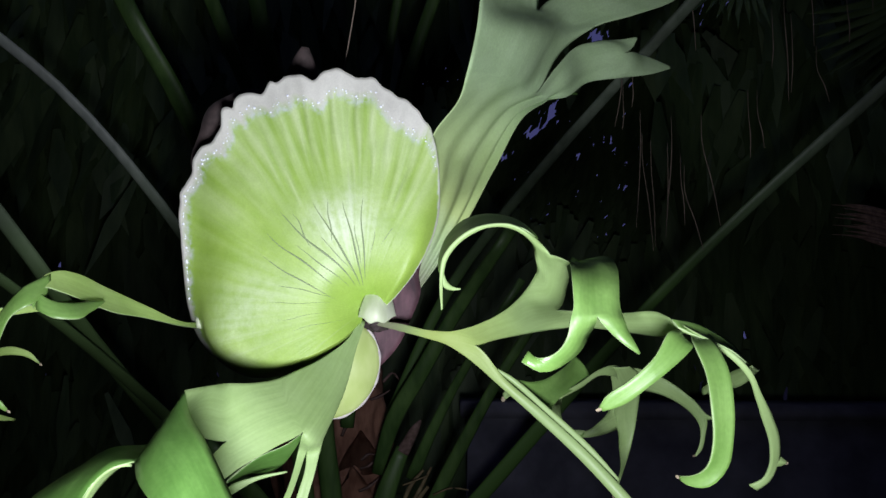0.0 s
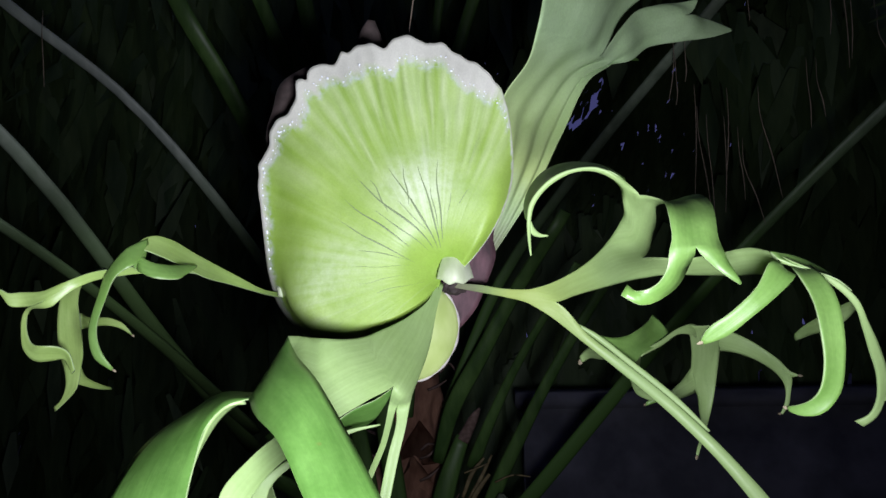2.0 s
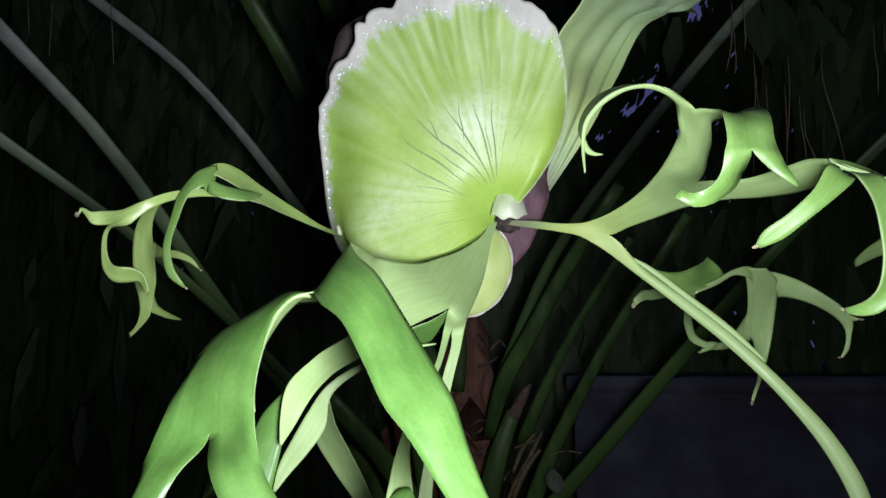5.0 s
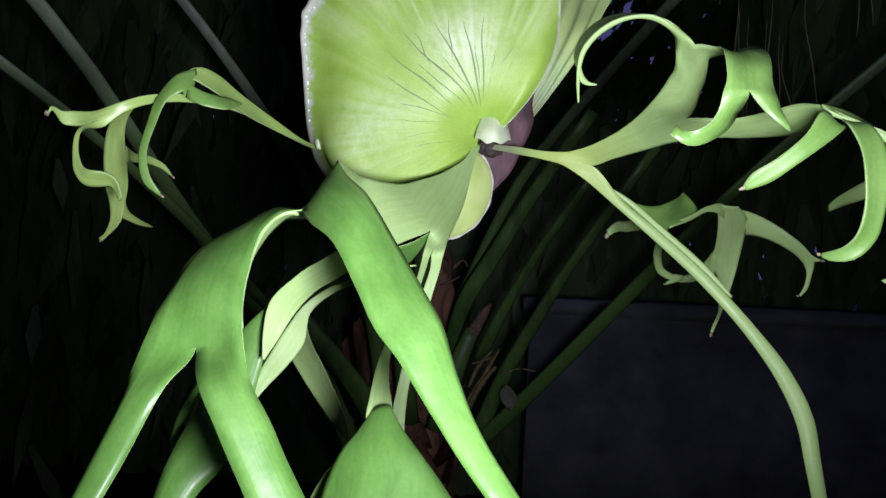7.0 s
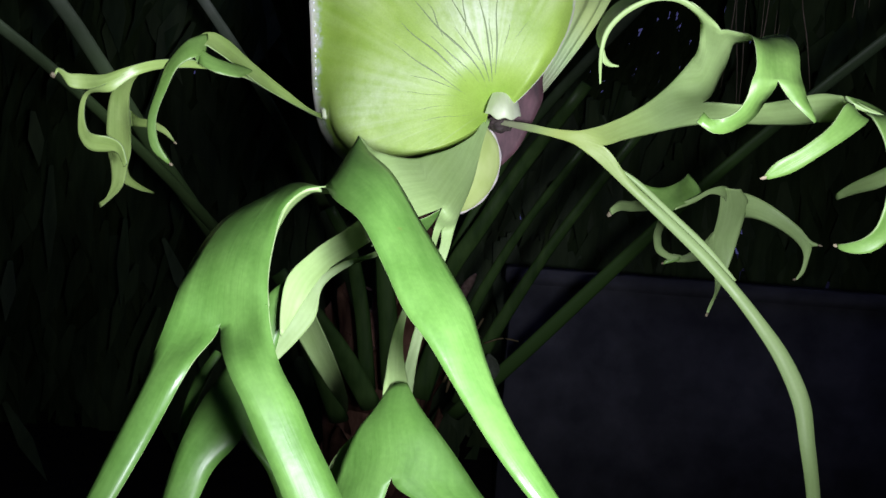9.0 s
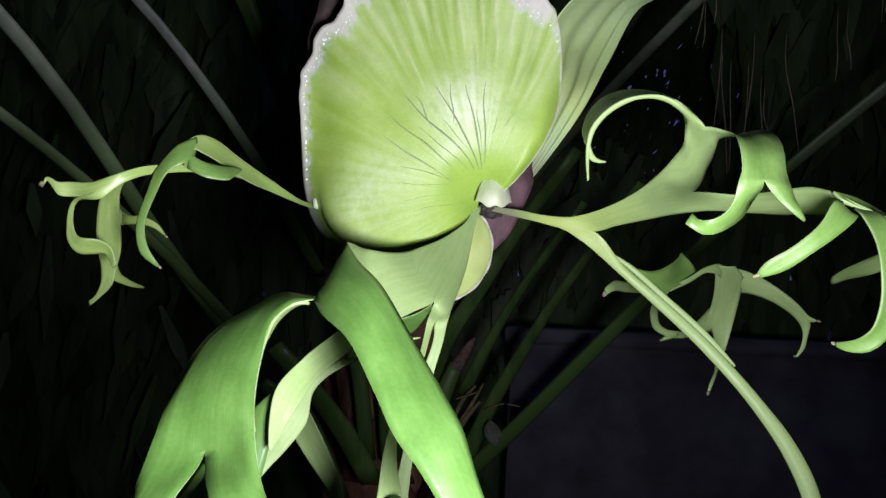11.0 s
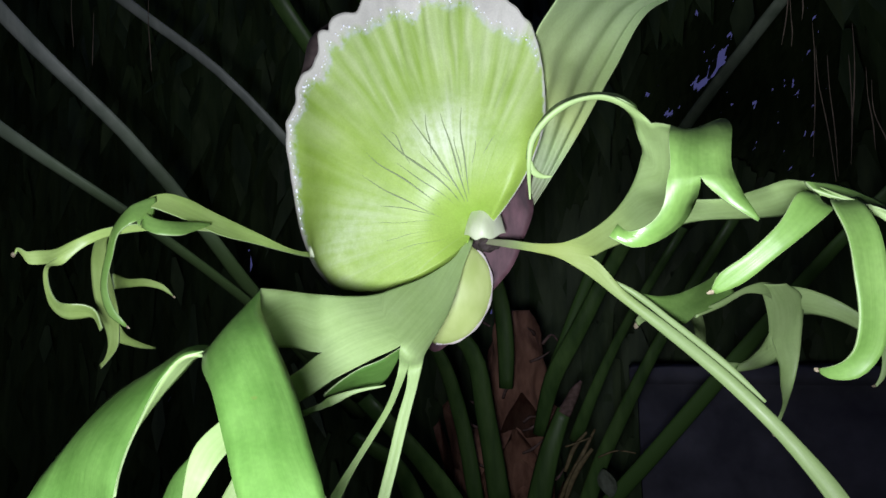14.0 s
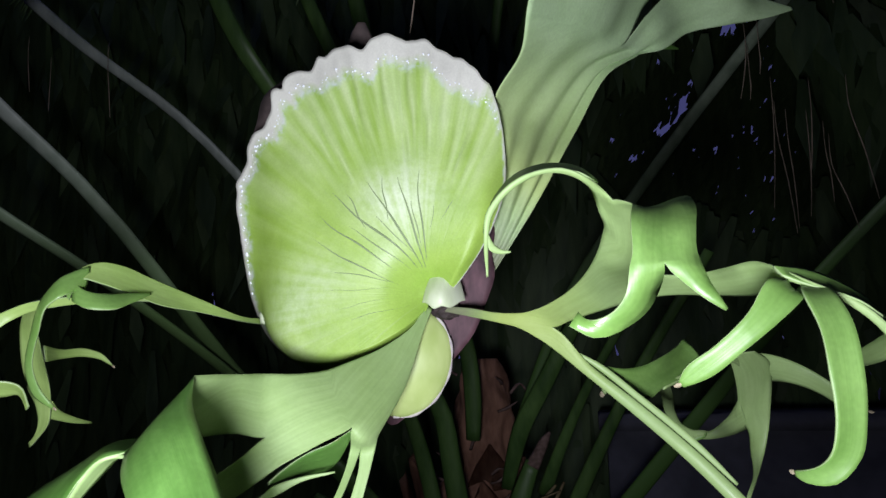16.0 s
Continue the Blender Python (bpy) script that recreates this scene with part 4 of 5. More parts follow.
def margin_at(turn):
    """Where the pale margin begins."""
    a = radians(turn)
    return 0.918 + 0.070 * smoothstep(120, 156, turn) + 0.025 * bell(turn, 128, 9) - 0.03 * bell(turn, 80, 4) + 0.045 * smoothstep(75, 66, turn) - 0.012 * bell(turn, 110, 8) + 0.008 * math.sin(a * 13) + 0.006 * math.sin(a * 37 + 1)


def shield_tone(turn, v):
    crown = smoothstep(50, 75, turn) * smoothstep(178, 150, turn)
    r = shield_radius(turn) * v
    felt = (crown * smoothstep(0.38, 0.75, v) * (0.35 + 0.6 * smoothstep(145, 105, turn)))
    margin = smoothstep(58, 80, turn) * smoothstep(222, 196, turn) * smoothstep(margin_at(turn) - 0.07, margin_at(turn) + 0.04, v)
    margin = max(margin, 0.8 * smoothstep(0.955, 0.995, v) * smoothstep(-20, 5, turn) * smoothstep(70, 50, turn))
    margin = max(margin, 0.6 * smoothstep(0.985, 1, v) * smoothstep(200, 180, turn))
    # pale bloom above the growing point; the lobe at 180 is a painted wet highlight
    bloom_and_sheen = max(0.95 * bell(r, 0.078, 0.030) * bell(turn, 102, 25), 0.5 * bell(r, 0.085, 0.036) * bell(turn, 180, 27))
    return felt, margin, bloom_and_sheen, pleat_at(turn, v)


shield = under_fern(part("shield_frond", dish(shield_point, [-60 + 0.5 * k for k in range(641)], 64, shield_tone), shield_skin, fern,
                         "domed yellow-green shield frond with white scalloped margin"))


def oval_point(mx, mz, ax, az, tilt, y, rise, wave=0.0):
    def at(turn, v):
        a = radians(turn)
        x, z = ax * v * math.cos(a), az * v * math.sin(a)
        k = 1 + wave * (math.sin(a * 5) + 0.6 * math.sin(a * 11 + 1))
        c, s = math.cos(radians(tilt)), math.sin(radians(tilt))
        return Vector((mx + (x * c - z * s) * k, y - rise * (1 - v * v), mz + (x * s + z * c) * k))
    return at


turns_all = [5 * k for k in range(73)]
young_point = oval_point(-0.095, 1.556, 0.037, 0.046, -24, 0.650, 0.016)
young = under_fern(part("young_shield_frond", dish(young_point, turns_all, 12, lambda t, v: (0, 0, 0)), lobe_skin, fern, "pale yellow young shield frond"))
part("margin", tube([(*young_point(t, 1.0), 0.0010 + 0.0005 * math.sin(t * 0.21)) for t in range(-80, 81, 8)], 6, 0.6), lobe_rim, young, "thin whitish margin")
dried = under_fern(part("dried_shield_frond", dish(oval_point(-0.080, 1.594, 0.041, 0.100, -31, 0.664, 0.007, 0.04), turns_all, 10, lambda t, v: (0, 0, 0)), old_shield, fern,
                        "dried purple-brown old shield frond"))
husk_part = under_fern(part("husk_shield_frond", dish(oval_point(-0.158, 1.737, 0.078, 0.096, 38, 0.658, 0.004, 0.025), turns_all, 10, lambda t, v: (0, 0, 0)), husk, fern,
                            "dry brown old shield frond behind the green one"))


def lip_bm():
    bm = bmesh.new()
    n, m = 28, 16
    sides = []
    for push in (0.0, 0.0012):
        grid = []
        for i in range(n + 1):
            u = 2 * i / n - 1
            row = []
            for k in range(m + 1):
                v = k / m
                half = 0.0105 + 0.0062 * v ** 0.7
                x = -0.0578 + u * half
                z = 1.6245 - 0.0255 * v + 0.006 * u * u * v + 0.0011 * math.sin(u * 8 + 1) * v ** 3
                y = 0.6255 - 0.0120 * math.sin(v * 2.3) * (1 - 0.7 * u * u) - 0.003 * v * v + (0.016 if u > 0 else 0.004) * u * u + push
                row.append(bm.verts.new((x, y, z)))
            grid.append(row)
        sides.append(grid)
        for p, q in zip(grid, grid[1:]):
            for k in range(m):
                bm.faces.new((p[k], q[k], q[k + 1], p[k + 1]) if push else (p[k], p[k + 1], q[k + 1], q[k]))
    f, r = sides
    for i in range(n):
        bm.faces.new((f[i][m], r[i][m], r[i + 1][m], f[i + 1][m]))
    for i in (0, n):
        for k in range(m):
            q = (f[i][k], r[i][k], r[i][k + 1], f[i][k + 1])
            bm.faces.new(q if i == 0 else q[::-1])
    return bm


def scales_bm():
    bm = bmesh.new()
    bmesh.ops.create_icosphere(bm, subdivisions=4, radius=1.0)
    for v in bm.verts:
        n = v.co.normalized()
        k = 1 + 0.25 * noise.noise(n * 3) + 0.12 * noise.noise(n * 9)
        v.co = Vector((-0.060 + 0.012 * n.x * k, 0.647 + 0.010 * n.y * k, 1.5985 + 0.0075 * n.z * k))
    return bm


under_fern(part("rhizome", scales_bm(), husk, fern, "dark brown scaly growing stem"))
(part("lip", lip_bm(), lip_skin, shield, "curled papery white lip at the growing point"))


def fold_bm():
    bm = bmesh.new()
    bmesh.ops.create_icosphere(bm, subdivisions=3, radius=1.0)
    for v in bm.verts:
        n = v.co.normalized()
        k = 1 + 0.3 * noise.noise(n * 2.5)
        v.co = Vector((-0.2291 + 0.006 + (0.005 * n.x + 0.003 * n.z) * k, 0.6520 + 0.004 * n.y * k, 1.6006 + (0.008 * n.z - 0.003 * n.x) * k))
    return bm


part("margin_fold", fold_bm(), lip_skin, shield, "small pale fold of the margin beside a stalk")


def drop_mesh():
    bm = bmesh.new()
    bmesh.ops.create_icosphere(bm, subdivisions=2, radius=0.0009)
    for v in bm.verts:
        v.co.y *= 0.7
    return mesh_of("water_drop", bm, [drop_m])


drop = drop_mesh()
rng = random.Random(4)
for k in range(150):
    turn = 64 + 112 * (k + rng.random() * 3 - 1) / 150
    edge = min(0.975, margin_at(turn) - 0.006 + rng.gauss(0, 0.008))
    ob = new("water_drop", drop)
    ob.parent = shield
    ob.matrix_basis = Matrix.Translation(shield_point(turn, edge) + Vector((0, -0.0003, 0))) @ Matrix.Scale(rng.choice((0.4, 0.5, 0.6, 0.8, 1.0, 1.3)), 4)


def vein_bm(start, end, first, reach, stout):
    """A thin vein: it leaves the growing point at one turn, swings soon towards another and wanders as it runs out."""
    path = []
    for k in range(13):
        f = k / 12
        turn = end + (start - end) * (1 - f) ** 2.6 + 1.7 * math.sin(f * 9 + start) * f * (1 - 0.5 * f)
        r = first + (reach - first) * f
        v = r / shield_radius(turn)
        for _ in range(4):
            p = shield_point(turn, v)
            v *= r / math.hypot(p.x - EYE_POINT.x, p.z - EYE_POINT.z)
        p = shield_point(turn, v)
        path.append((p.x, p.y + 0.0001, p.z, 0.00115 * stout * (1 - 0.85 * f ** 1.6) * (0.2 + 0.8 * min(1, 2.5 * f))))
    return tube(path, 6, 0.3)


# start turn, end turn, first radius, reach and stoutness
VEINS = [(140, 142, 0.030, 0.117, 1.0), (104, 131.5, 0.018, 0.124, 1.15), (94, 114.5, 0.018, 0.112, 1.15), (88, 100, 0.018, 0.106, 1.1), (84, 90.5, 0.022, 0.110, 1.0),
         (131, 126.5, 0.066, 0.112, 0.8), (160, 153, 0.024, 0.110, 0.9), (158, 164, 0.026, 0.088, 0.75), (168, 177, 0.028, 0.090, 0.6), (208, 197, 0.018, 0.072, 0.55),
         (116, 108.5, 0.060, 0.110, 0.8), (79, 68, 0.050, 0.094, 0.5), (118, 137, 0.020, 0.098, 0.7), (100, 121, 0.030, 0.090, 0.6), (90, 95, 0.034, 0.086, 0.7),
         (83, 80, 0.040, 0.090, 0.5), (184, 188, 0.030, 0.080, 0.45)]
for row in VEINS:
    part("vein", vein_bm(*row), vein_skin, shield, "thin dark vein")

front = under_fern(part("antler_frond", front_frond_sheet().solid(1), [leaf_top, leaf_under, leaf_rim], fern, "broad drooping antler frond with glossy forked lobes"))
right = under_fern(part("antler_frond", right_frond_sheet().solid(-1), [leaf_top_pale, leaf_under_stem, leaf_rim], fern, "curling forked antler frond with a long hanging strap"))
left = under_fern(part("antler_frond", left_frond_sheet().solid(1), [leaf_top_pale, leaf_under_young, leaf_rim], fern, "small twisted antler frond with curled tips"))
upper = under_fern(part("antler_frond", upper_frond_sheet().solid(-1), [leaf_top, felt_under, leaf_rim], fern, "upright grey-green felted antler frond"))



def dry_tip(frond, at, to, r):
    a, b = Vector(at), Vector(to)
    m = a.lerp(b, 0.5)
    part("dry_tip", tube([(*a, r * 0.55), (*m, r), (*b, r * 0.35)], 7, 0.55), tip_brown, frond, "small shrivelled brown tip")


for at, to, r in (((0.0945, 0.4145, 1.5500), (0.0905, 0.4153, 1.5488), 0.0014), ((0.0656, 0.727, 1.5249), (0.0640, 0.728, 1.5195), 0.0028), ((0.2741, 0.712, 1.5068), (0.2785, 0.711, 1.5062), 0.0020),
                  ((0.1818, 0.745, 1.4249), (0.1805, 0.744, 1.4205), 0.0018), ((0.2547, 0.709, 1.4706), (0.2515, 0.709, 1.4700), 0.0012), ((0.2197, 0.454, 1.5125), (0.2215, 0.4545, 1.5120), 0.0016),
                  ((0.1372, 0.410, 1.512), (0.1350, 0.411, 1.5130), 0.0014), ((0.1418, 0.785, 1.4729), (0.1395, 0.785, 1.4710), 0.0014)):
    dry_tip(right, at, to, r)
for at, to, r in (((-0.3741, 0.467, 1.5898), (-0.3775, 0.467, 1.5885), 0.0024), ((-0.3058, 0.500, 1.5356), (-0.3035, 0.501, 1.5335), 0.0012), ((-0.3628, 0.636, 1.5603), (-0.3605, 0.637, 1.5580), 0.0014)):
    dry_tip(left, at, to, r)


def root_ball_bm():
    bm = bmesh.new()
    bmesh.ops.create_icosphere(bm, subdivisions=5, radius=1.0)
    for v in bm.verts:
        n = v.co.normalized()
        k = 1 + 0.09 * noise.noise(n * 4) + 0.05 * noise.noise(n * 13)
        v.co = Vector((-0.125 + 0.082 * n.x * k, 0.732 + 0.05 * n.y * k, 1.69 + 0.105 * n.z * k))
    return bm


under_fern(part("root_ball", root_ball_bm(), husk, fern, "brown fibrous root ball behind the shields"))
under_fern(part("husk_tip", tube([(-0.142, 0.70, 1.79, 0.018), (-0.144, 0.692, 1.84, 0.017), (-0.143, 0.686, 1.866, 0.011), (-0.141, 0.682, 1.878, 0.004)], 10, 0.4), husk, fern, "brown pointed tip of a dry shield"))
under_fern(part("hanging_wire", tube([(-0.125, 0.74, 1.78, 0.0008), (-0.10, 0.745, 1.95, 0.0008), (-0.09, 0.75, 3.0, 0.0008), (-0.09, 0.75, 5.45, 0.0008)], 6), thread_tan, fern, "thin grey hanging wire"))


# ---- the palm behind ----
palm = thing("fan_palm", "fan palm with fibrous brown trunk and green leaf stalks", "palm tree", at=(-0.265, 2.27, 0))


def under_palm(ob):
    ob.matrix_parent_inverse = Matrix.Translation((0.265, -2.27, 0))
    return ob


TX, TY = -0.265, 2.27


def trunk_at(z):
    """Centre and radius of the trunk: stout low down, drawn in above a ragged shoulder."""
    up = min(1.0, max(0.0, (z - 1.09) / 0.10))
    up = up * up * (3 - 2 * up)
    top = max(0.0, z - 1.40) / 0.12
    return TX - 0.062 * (1 - up), 0.138 - 0.056 * up - 0.045 * top


def trunk_bm():
    bm = bmesh.new()
    rings = []
    rows, sides = 60, 40
    for i in range(rows + 1):
        z = 1.52 * i / rows
        cx, girth = trunk_at(z)
        ring = []
        for k in range(sides):
            a = 2 * math.pi * k / sides
            scale = 0.5 + 0.5 * math.sin(a * 5 + i * 0.9)
            r = girth + 0.02 * scale * abs(math.sin(i * 0.45 + a)) + 0.012 * noise.noise((math.cos(a) * 3, math.sin(a) * 3, z * 9))
            ring.append(bm.verts.new((cx + r * math.cos(a), TY + r * math.sin(a), z)))
        rings.append(ring)
    for a, b in zip(rings, rings[1:]):
        for k in range(sides):
            bm.faces.new((a[k], a[(k + 1) % sides], b[(k + 1) % sides], b[k]))
    bm.faces.new(rings[-1])
    return bm


under_palm(part("trunk", trunk_bm(), bark, palm, "reddish-brown fibrous trunk"))


def grey_stalk(*rows):
    under_palm(part("leaf_stalk", tube(rows, 10, 0.45), stalk_grey, palm, "weathered grey-green leaf stalk"))


def dull_stalk(*rows):
    under_palm(part("leaf_stalk", tube(rows, 10, 0.45), stalk_dull, palm, "dull grey-green leaf stalk"))


def green_stalk(*rows):
    under_palm(part("leaf_stalk", tube(rows, 10, 0.45), stalk_green, palm))


grey_stalk((-1.188, 1.100, 2.241, 0.0185), (-1.039, 1.150, 2.068, 0.0184), (-0.951, 1.300, 1.923, 0.0186), (-0.814, 1.650, 1.550, 0.0221), (-0.699, 2.000, 1.224, 0.0258))
grey_stalk((-1.163, 1.100, 1.959, 0.0160), (-1.024, 1.150, 1.852, 0.0151), (-0.902, 1.300, 1.727, 0.0153), (-0.788, 1.600, 1.530, 0.0172), (-0.682, 1.950, 1.280, 0.0218))
grey_stalk((-1.284, 1.500, 2.469, 0.0158), (-1.119, 1.500, 2.323, 0.0147), (-0.915, 1.600, 2.153, 0.0140), (-0.736, 1.800, 1.904, 0.0159), (-0.524, 2.100, 1.483, 0.0191))
green_stalk((-0.798, 1.500, 2.482, 0.0219), (-0.706, 1.500, 2.290, 0.0219), (-0.645, 1.600, 2.159, 0.0235), (-0.541, 1.900, 1.804, 0.0256))
green_stalk((-0.670, 1.800, 2.564, 0.0210), (-0.583, 1.850, 2.345, 0.0203), (-0.502, 2.000, 2.114, 0.0208))
green_stalk((-0.533, 1.800, 2.598, 0.0242), (-0.490, 1.850, 2.362, 0.0235), (-0.436, 2.000, 2.114, 0.0206))
green_stalk((0.008, 1.900, 2.626, 0.0194), (-0.088, 1.950, 2.357, 0.0188), (-0.156, 2.050, 2.061, 0.0189))
green_stalk((-0.114, 1.900, 2.624, 0.0141), (-0.154, 1.950, 2.408, 0.0138), (-0.189, 2.050, 2.060, 0.0137))
dull_stalk((0.598, 1.350, 2.359, 0.0155), (0.526, 1.450, 2.284, 0.015), (0.252, 1.800, 1.993, 0.015), (0.017, 2.000, 1.686, 0.016), (-0.146, 2.100, 1.321, 0.0190))
dull_stalk((1.015, 1.300, 2.208, 0.0150), (0.893, 1.350, 2.087, 0.0140), (0.668, 1.500, 1.853, 0.0135), (0.497, 1.650, 1.648, 0.0155), (0.270, 1.850, 1.340, 0.0215), (0.098, 1.950, 1.117, 0.0229), (-0.088, 2.050, 0.890, 0.0248))
green_stalk((-0.284, 1.900, 1.665, 0.0225), (-0.259, 1.950, 1.542, 0.0230), (-0.254, 1.980, 1.416, 0.0235), (-0.260, 2.000, 1.308, 0.0198))
green_stalk((-0.390, 1.750, 1.520, 0.0205), (-0.318, 1.800, 1.431, 0.0232), (-0.291, 1.850, 1.252, 0.0265), (-0.265, 1.900, 0.995, 0.0305))
green_stalk((-0.451, 1.800, 1.491, 0.0161), (-0.406, 1.850, 1.399, 0.0189), (-0.377, 1.900, 1.273, 0.0218), (-0.337, 1.950, 0.976, 0.0230))
green_stalk((0.176, 1.700, 1.836, 0.0161), (0.025, 1.850, 1.604, 0.0198), (-0.054, 1.900, 1.463, 0.0229), (-0.123, 1.950, 1.342, 0.0238), (-0.173, 2.000, 1.182, 0.0165))
green_stalk((-0.101, 2.000, 1.252, 0.0200), (-0.144, 2.000, 1.137, 0.0280), (-0.193, 2.020, 0.947, 0.0350))
green_stalk((0.344, 1.750, 1.766, 0.0126), (0.138, 1.900, 1.417, 0.0158), (0.063, 1.950, 1.268, 0.0187), (-0.010, 2.000, 1.110, 0.0218), (-0.074, 2.050, 0.929, 0.0255))
green_stalk((0.213, 1.800, 1.716, 0.0109), (0.042, 1.950, 1.429, 0.0131), (-0.024, 2.000, 1.290, 0.0162), (-0.078, 2.050, 1.159, 0.0197))
green_stalk((-0.495, 1.500, 1.345, 0.0216), (-0.411, 1.550, 1.239, 0.0242), (-0.350, 1.600, 1.142, 0.0273), (-0.287, 1.650, 1.017, 0.0285))
green_stalk((-0.503, 1.450, 1.270, 0.0224), (-0.434, 1.500, 1.213, 0.0229), (-0.389, 1.550, 1.105, 0.0237), (-0.355, 1.600, 0.993, 0.0248))


# Old leaf bases that clasp the trunk, with curled fibrous edges
def boot_bm(wide, high):
    bm = bmesh.new()
    n, m = 8, 8
    grid = []
    for i in range(n + 1):
        u = i / n - 0.5
        col = []
        for k in range(m + 1):
            v = k / m
            w = wide * (1.25 - 1.1 * v ** 1.3)
            out = 0.012 + 0.03 * v * v + 0.012 * abs(2 * u) ** 4
            a = u * w / 0.11
            col.append(bm.verts.new(((0.11 + out) * math.sin(a), -(0.11 + out) * math.cos(a), high * v - 0.02 * (2 * u) ** 2 * v)))
        grid.append(col)
    for a, b in zip(grid, grid[1:]):
        for k in range(m):
            bm.faces.new((a[k], b[k], b[k + 1], a[k + 1]))
    bmesh.ops.solidify(bm, geom=bm.faces[:], thickness=0.008)
    return bm


boot = mesh_of("leaf_base", boot_bm(0.13, 0.17), [bark])
rng = random.Random(11)
for i in range(24):
    ob = new("leaf_base", boot)
    ob.parent = palm
    z = 0.42 + 0.034 * i
    cx, girth = trunk_at(z + 0.08)
    ob.matrix_basis = pose(cx - TX, 0, z, rng.uniform(-4, 4), rng.uniform(-10, 10), i * 137.5 + rng.uniform(-12, 12)) @ Matrix.Scale(girth / 0.105 * rng.uniform(0.9, 1.1), 4)

for k in range(26):
    a, z = rng.uniform(200, 340), rng.uniform(0.85, 1.5)
    c, q = math.cos(radians(a)), math.sin(radians(a))
    cx, girth = trunk_at(z)
    r, d = girth + 0.03, rng.choice((-1, 1))
    rows = [(cx + r * c, TY + r * q, z, 0.005), (cx + (r + 0.02) * c - 0.02 * d * q, TY + (r + 0.02) * q + 0.02 * d * c, z + rng.uniform(0.0, 0.03), 0.005),
            (cx + (r + 0.035) * c - 0.05 * d * q, TY + (r + 0.035) * q + 0.05 * d * c, z + rng.uniform(-0.01, 0.05), 0.0012)]
    under_palm(part("fibre_curl", tube(rows, 5, 0.5), cut_wood, palm))

THREADS = [
    (0.443, 1.50, 1.967, 0.463, 1.761),
    (0.499, 1.50, 1.943, 0.490, 1.792),
    (0.527, 1.50, 1.918, 0.533, 1.817),
    (0.535, 1.50, 1.892, 0.572, 1.762),
    (0.576, 1.50, 2.007, 0.611, 1.818),
    (0.682, 1.50, 2.066, 0.682, 1.970),
    (0.703, 1.50, 2.066, 0.714, 1.993),
    (0.772, 1.50, 2.297, 0.773, 2.099),
    (0.787, 1.50, 2.244, 0.779, 2.119),
    (0.833, 1.50, 2.392, 0.836, 2.229),
    (0.916, 1.50, 2.312, 0.916, 2.237),
    (0.559, 1.50, 2.362, 0.569, 2.215),
    (0.841, 1.50, 2.172, 0.864, 2.100),
    (0.974, 1.50, 2.420, 0.973, 2.306),
    (0.744, 1.50, 2.257, 0.738, 2.177),
    (0.400, 1.50, 2.135, 0.383, 2.037),
    (0.425, 1.50, 2.135, 0.422, 2.083),
    (0.440, 1.50, 2.016, 0.426, 1.812),
    (0.462, 1.50, 1.948, 0.467, 1.771),
    (0.509, 1.50, 2.006, 0.494, 1.848),
    (0.403, 1.50, 2.087, 0.400, 2.032),
    (-1.207, 1.50, 2.243, -1.208, 2.164),
    (-1.047, 1.50, 2.260, -1.036, 2.132),
    (-1.274, 1.50, 2.306, -1.265, 2.218),
]

FANS = [
    (1.93, 2.40, 2.92, 0.95, 215, 25, 34, 150),
    (1.03, 2.20, 2.80, 0.55, 250, -30, 22, 130),
    (-2.11, 2.00, 2.76, 0.6, 320, 20, 22, 130),
    (-1.84, 2.30, 3.07, 0.5, 275, -20, 20, 120),
    (-0.79, 2.40, 3.07, 0.45, 265, 10, 18, 120),
]
DRY = [
    [(-0.021, 2.000, 1.200, 0.0033), (-0.060, 1.980, 1.128, 0.0065), (-0.093, 1.980, 1.068, 0.0081), (-0.124, 2.000, 1.002, 0.0049)],
    [(-0.029, 1.970, 1.154, 0.0048), (-0.068, 1.970, 1.101, 0.0080), (-0.102, 1.980, 1.023, 0.0065), (-0.113, 1.990, 0.975, 0.0032)],
    [(-0.043, 2.000, 1.192, 0.0033), (-0.075, 2.000, 1.154, 0.0065), (-0.105, 2.000, 1.085, 0.0049)],
    [(-0.030, 1.950, 1.187, 0.0024), (-0.071, 1.950, 1.171, 0.0024), (-0.098, 1.950, 1.161, 0.0024)],
    [(0.082, 1.950, 1.150, 0.0019), (0.036, 1.950, 1.155, 0.0024), (-0.015, 1.950, 1.136, 0.0024)],
]
B0 = Vector((1.150, 1.66, 1.860))
STUB = [(-0.052, 1.990, 1.330, 0.0036), (-0.066, 1.990, 1.308, 0.0120), (-0.090, 2.000, 1.262, 0.0172), (-0.103, 2.000, 1.240, 0.0200)]
PALE = (-0.000, 1.900, 1.117, 0.016, 1.900, 1.047)

for x, y, z, x2, z2 in THREADS:
    under_palm(part("leaf_thread", tube([(x, y, z + 0.06, 0.0005), (x, y, z, 0.0009), ((x + x2) / 2 + 0.0015, y - 0.002, (z + z2) / 2, 0.0014), (x2, y, z2, 0.0005)], 5), thread_tan, palm, "dry tan thread hanging from a leaf"))


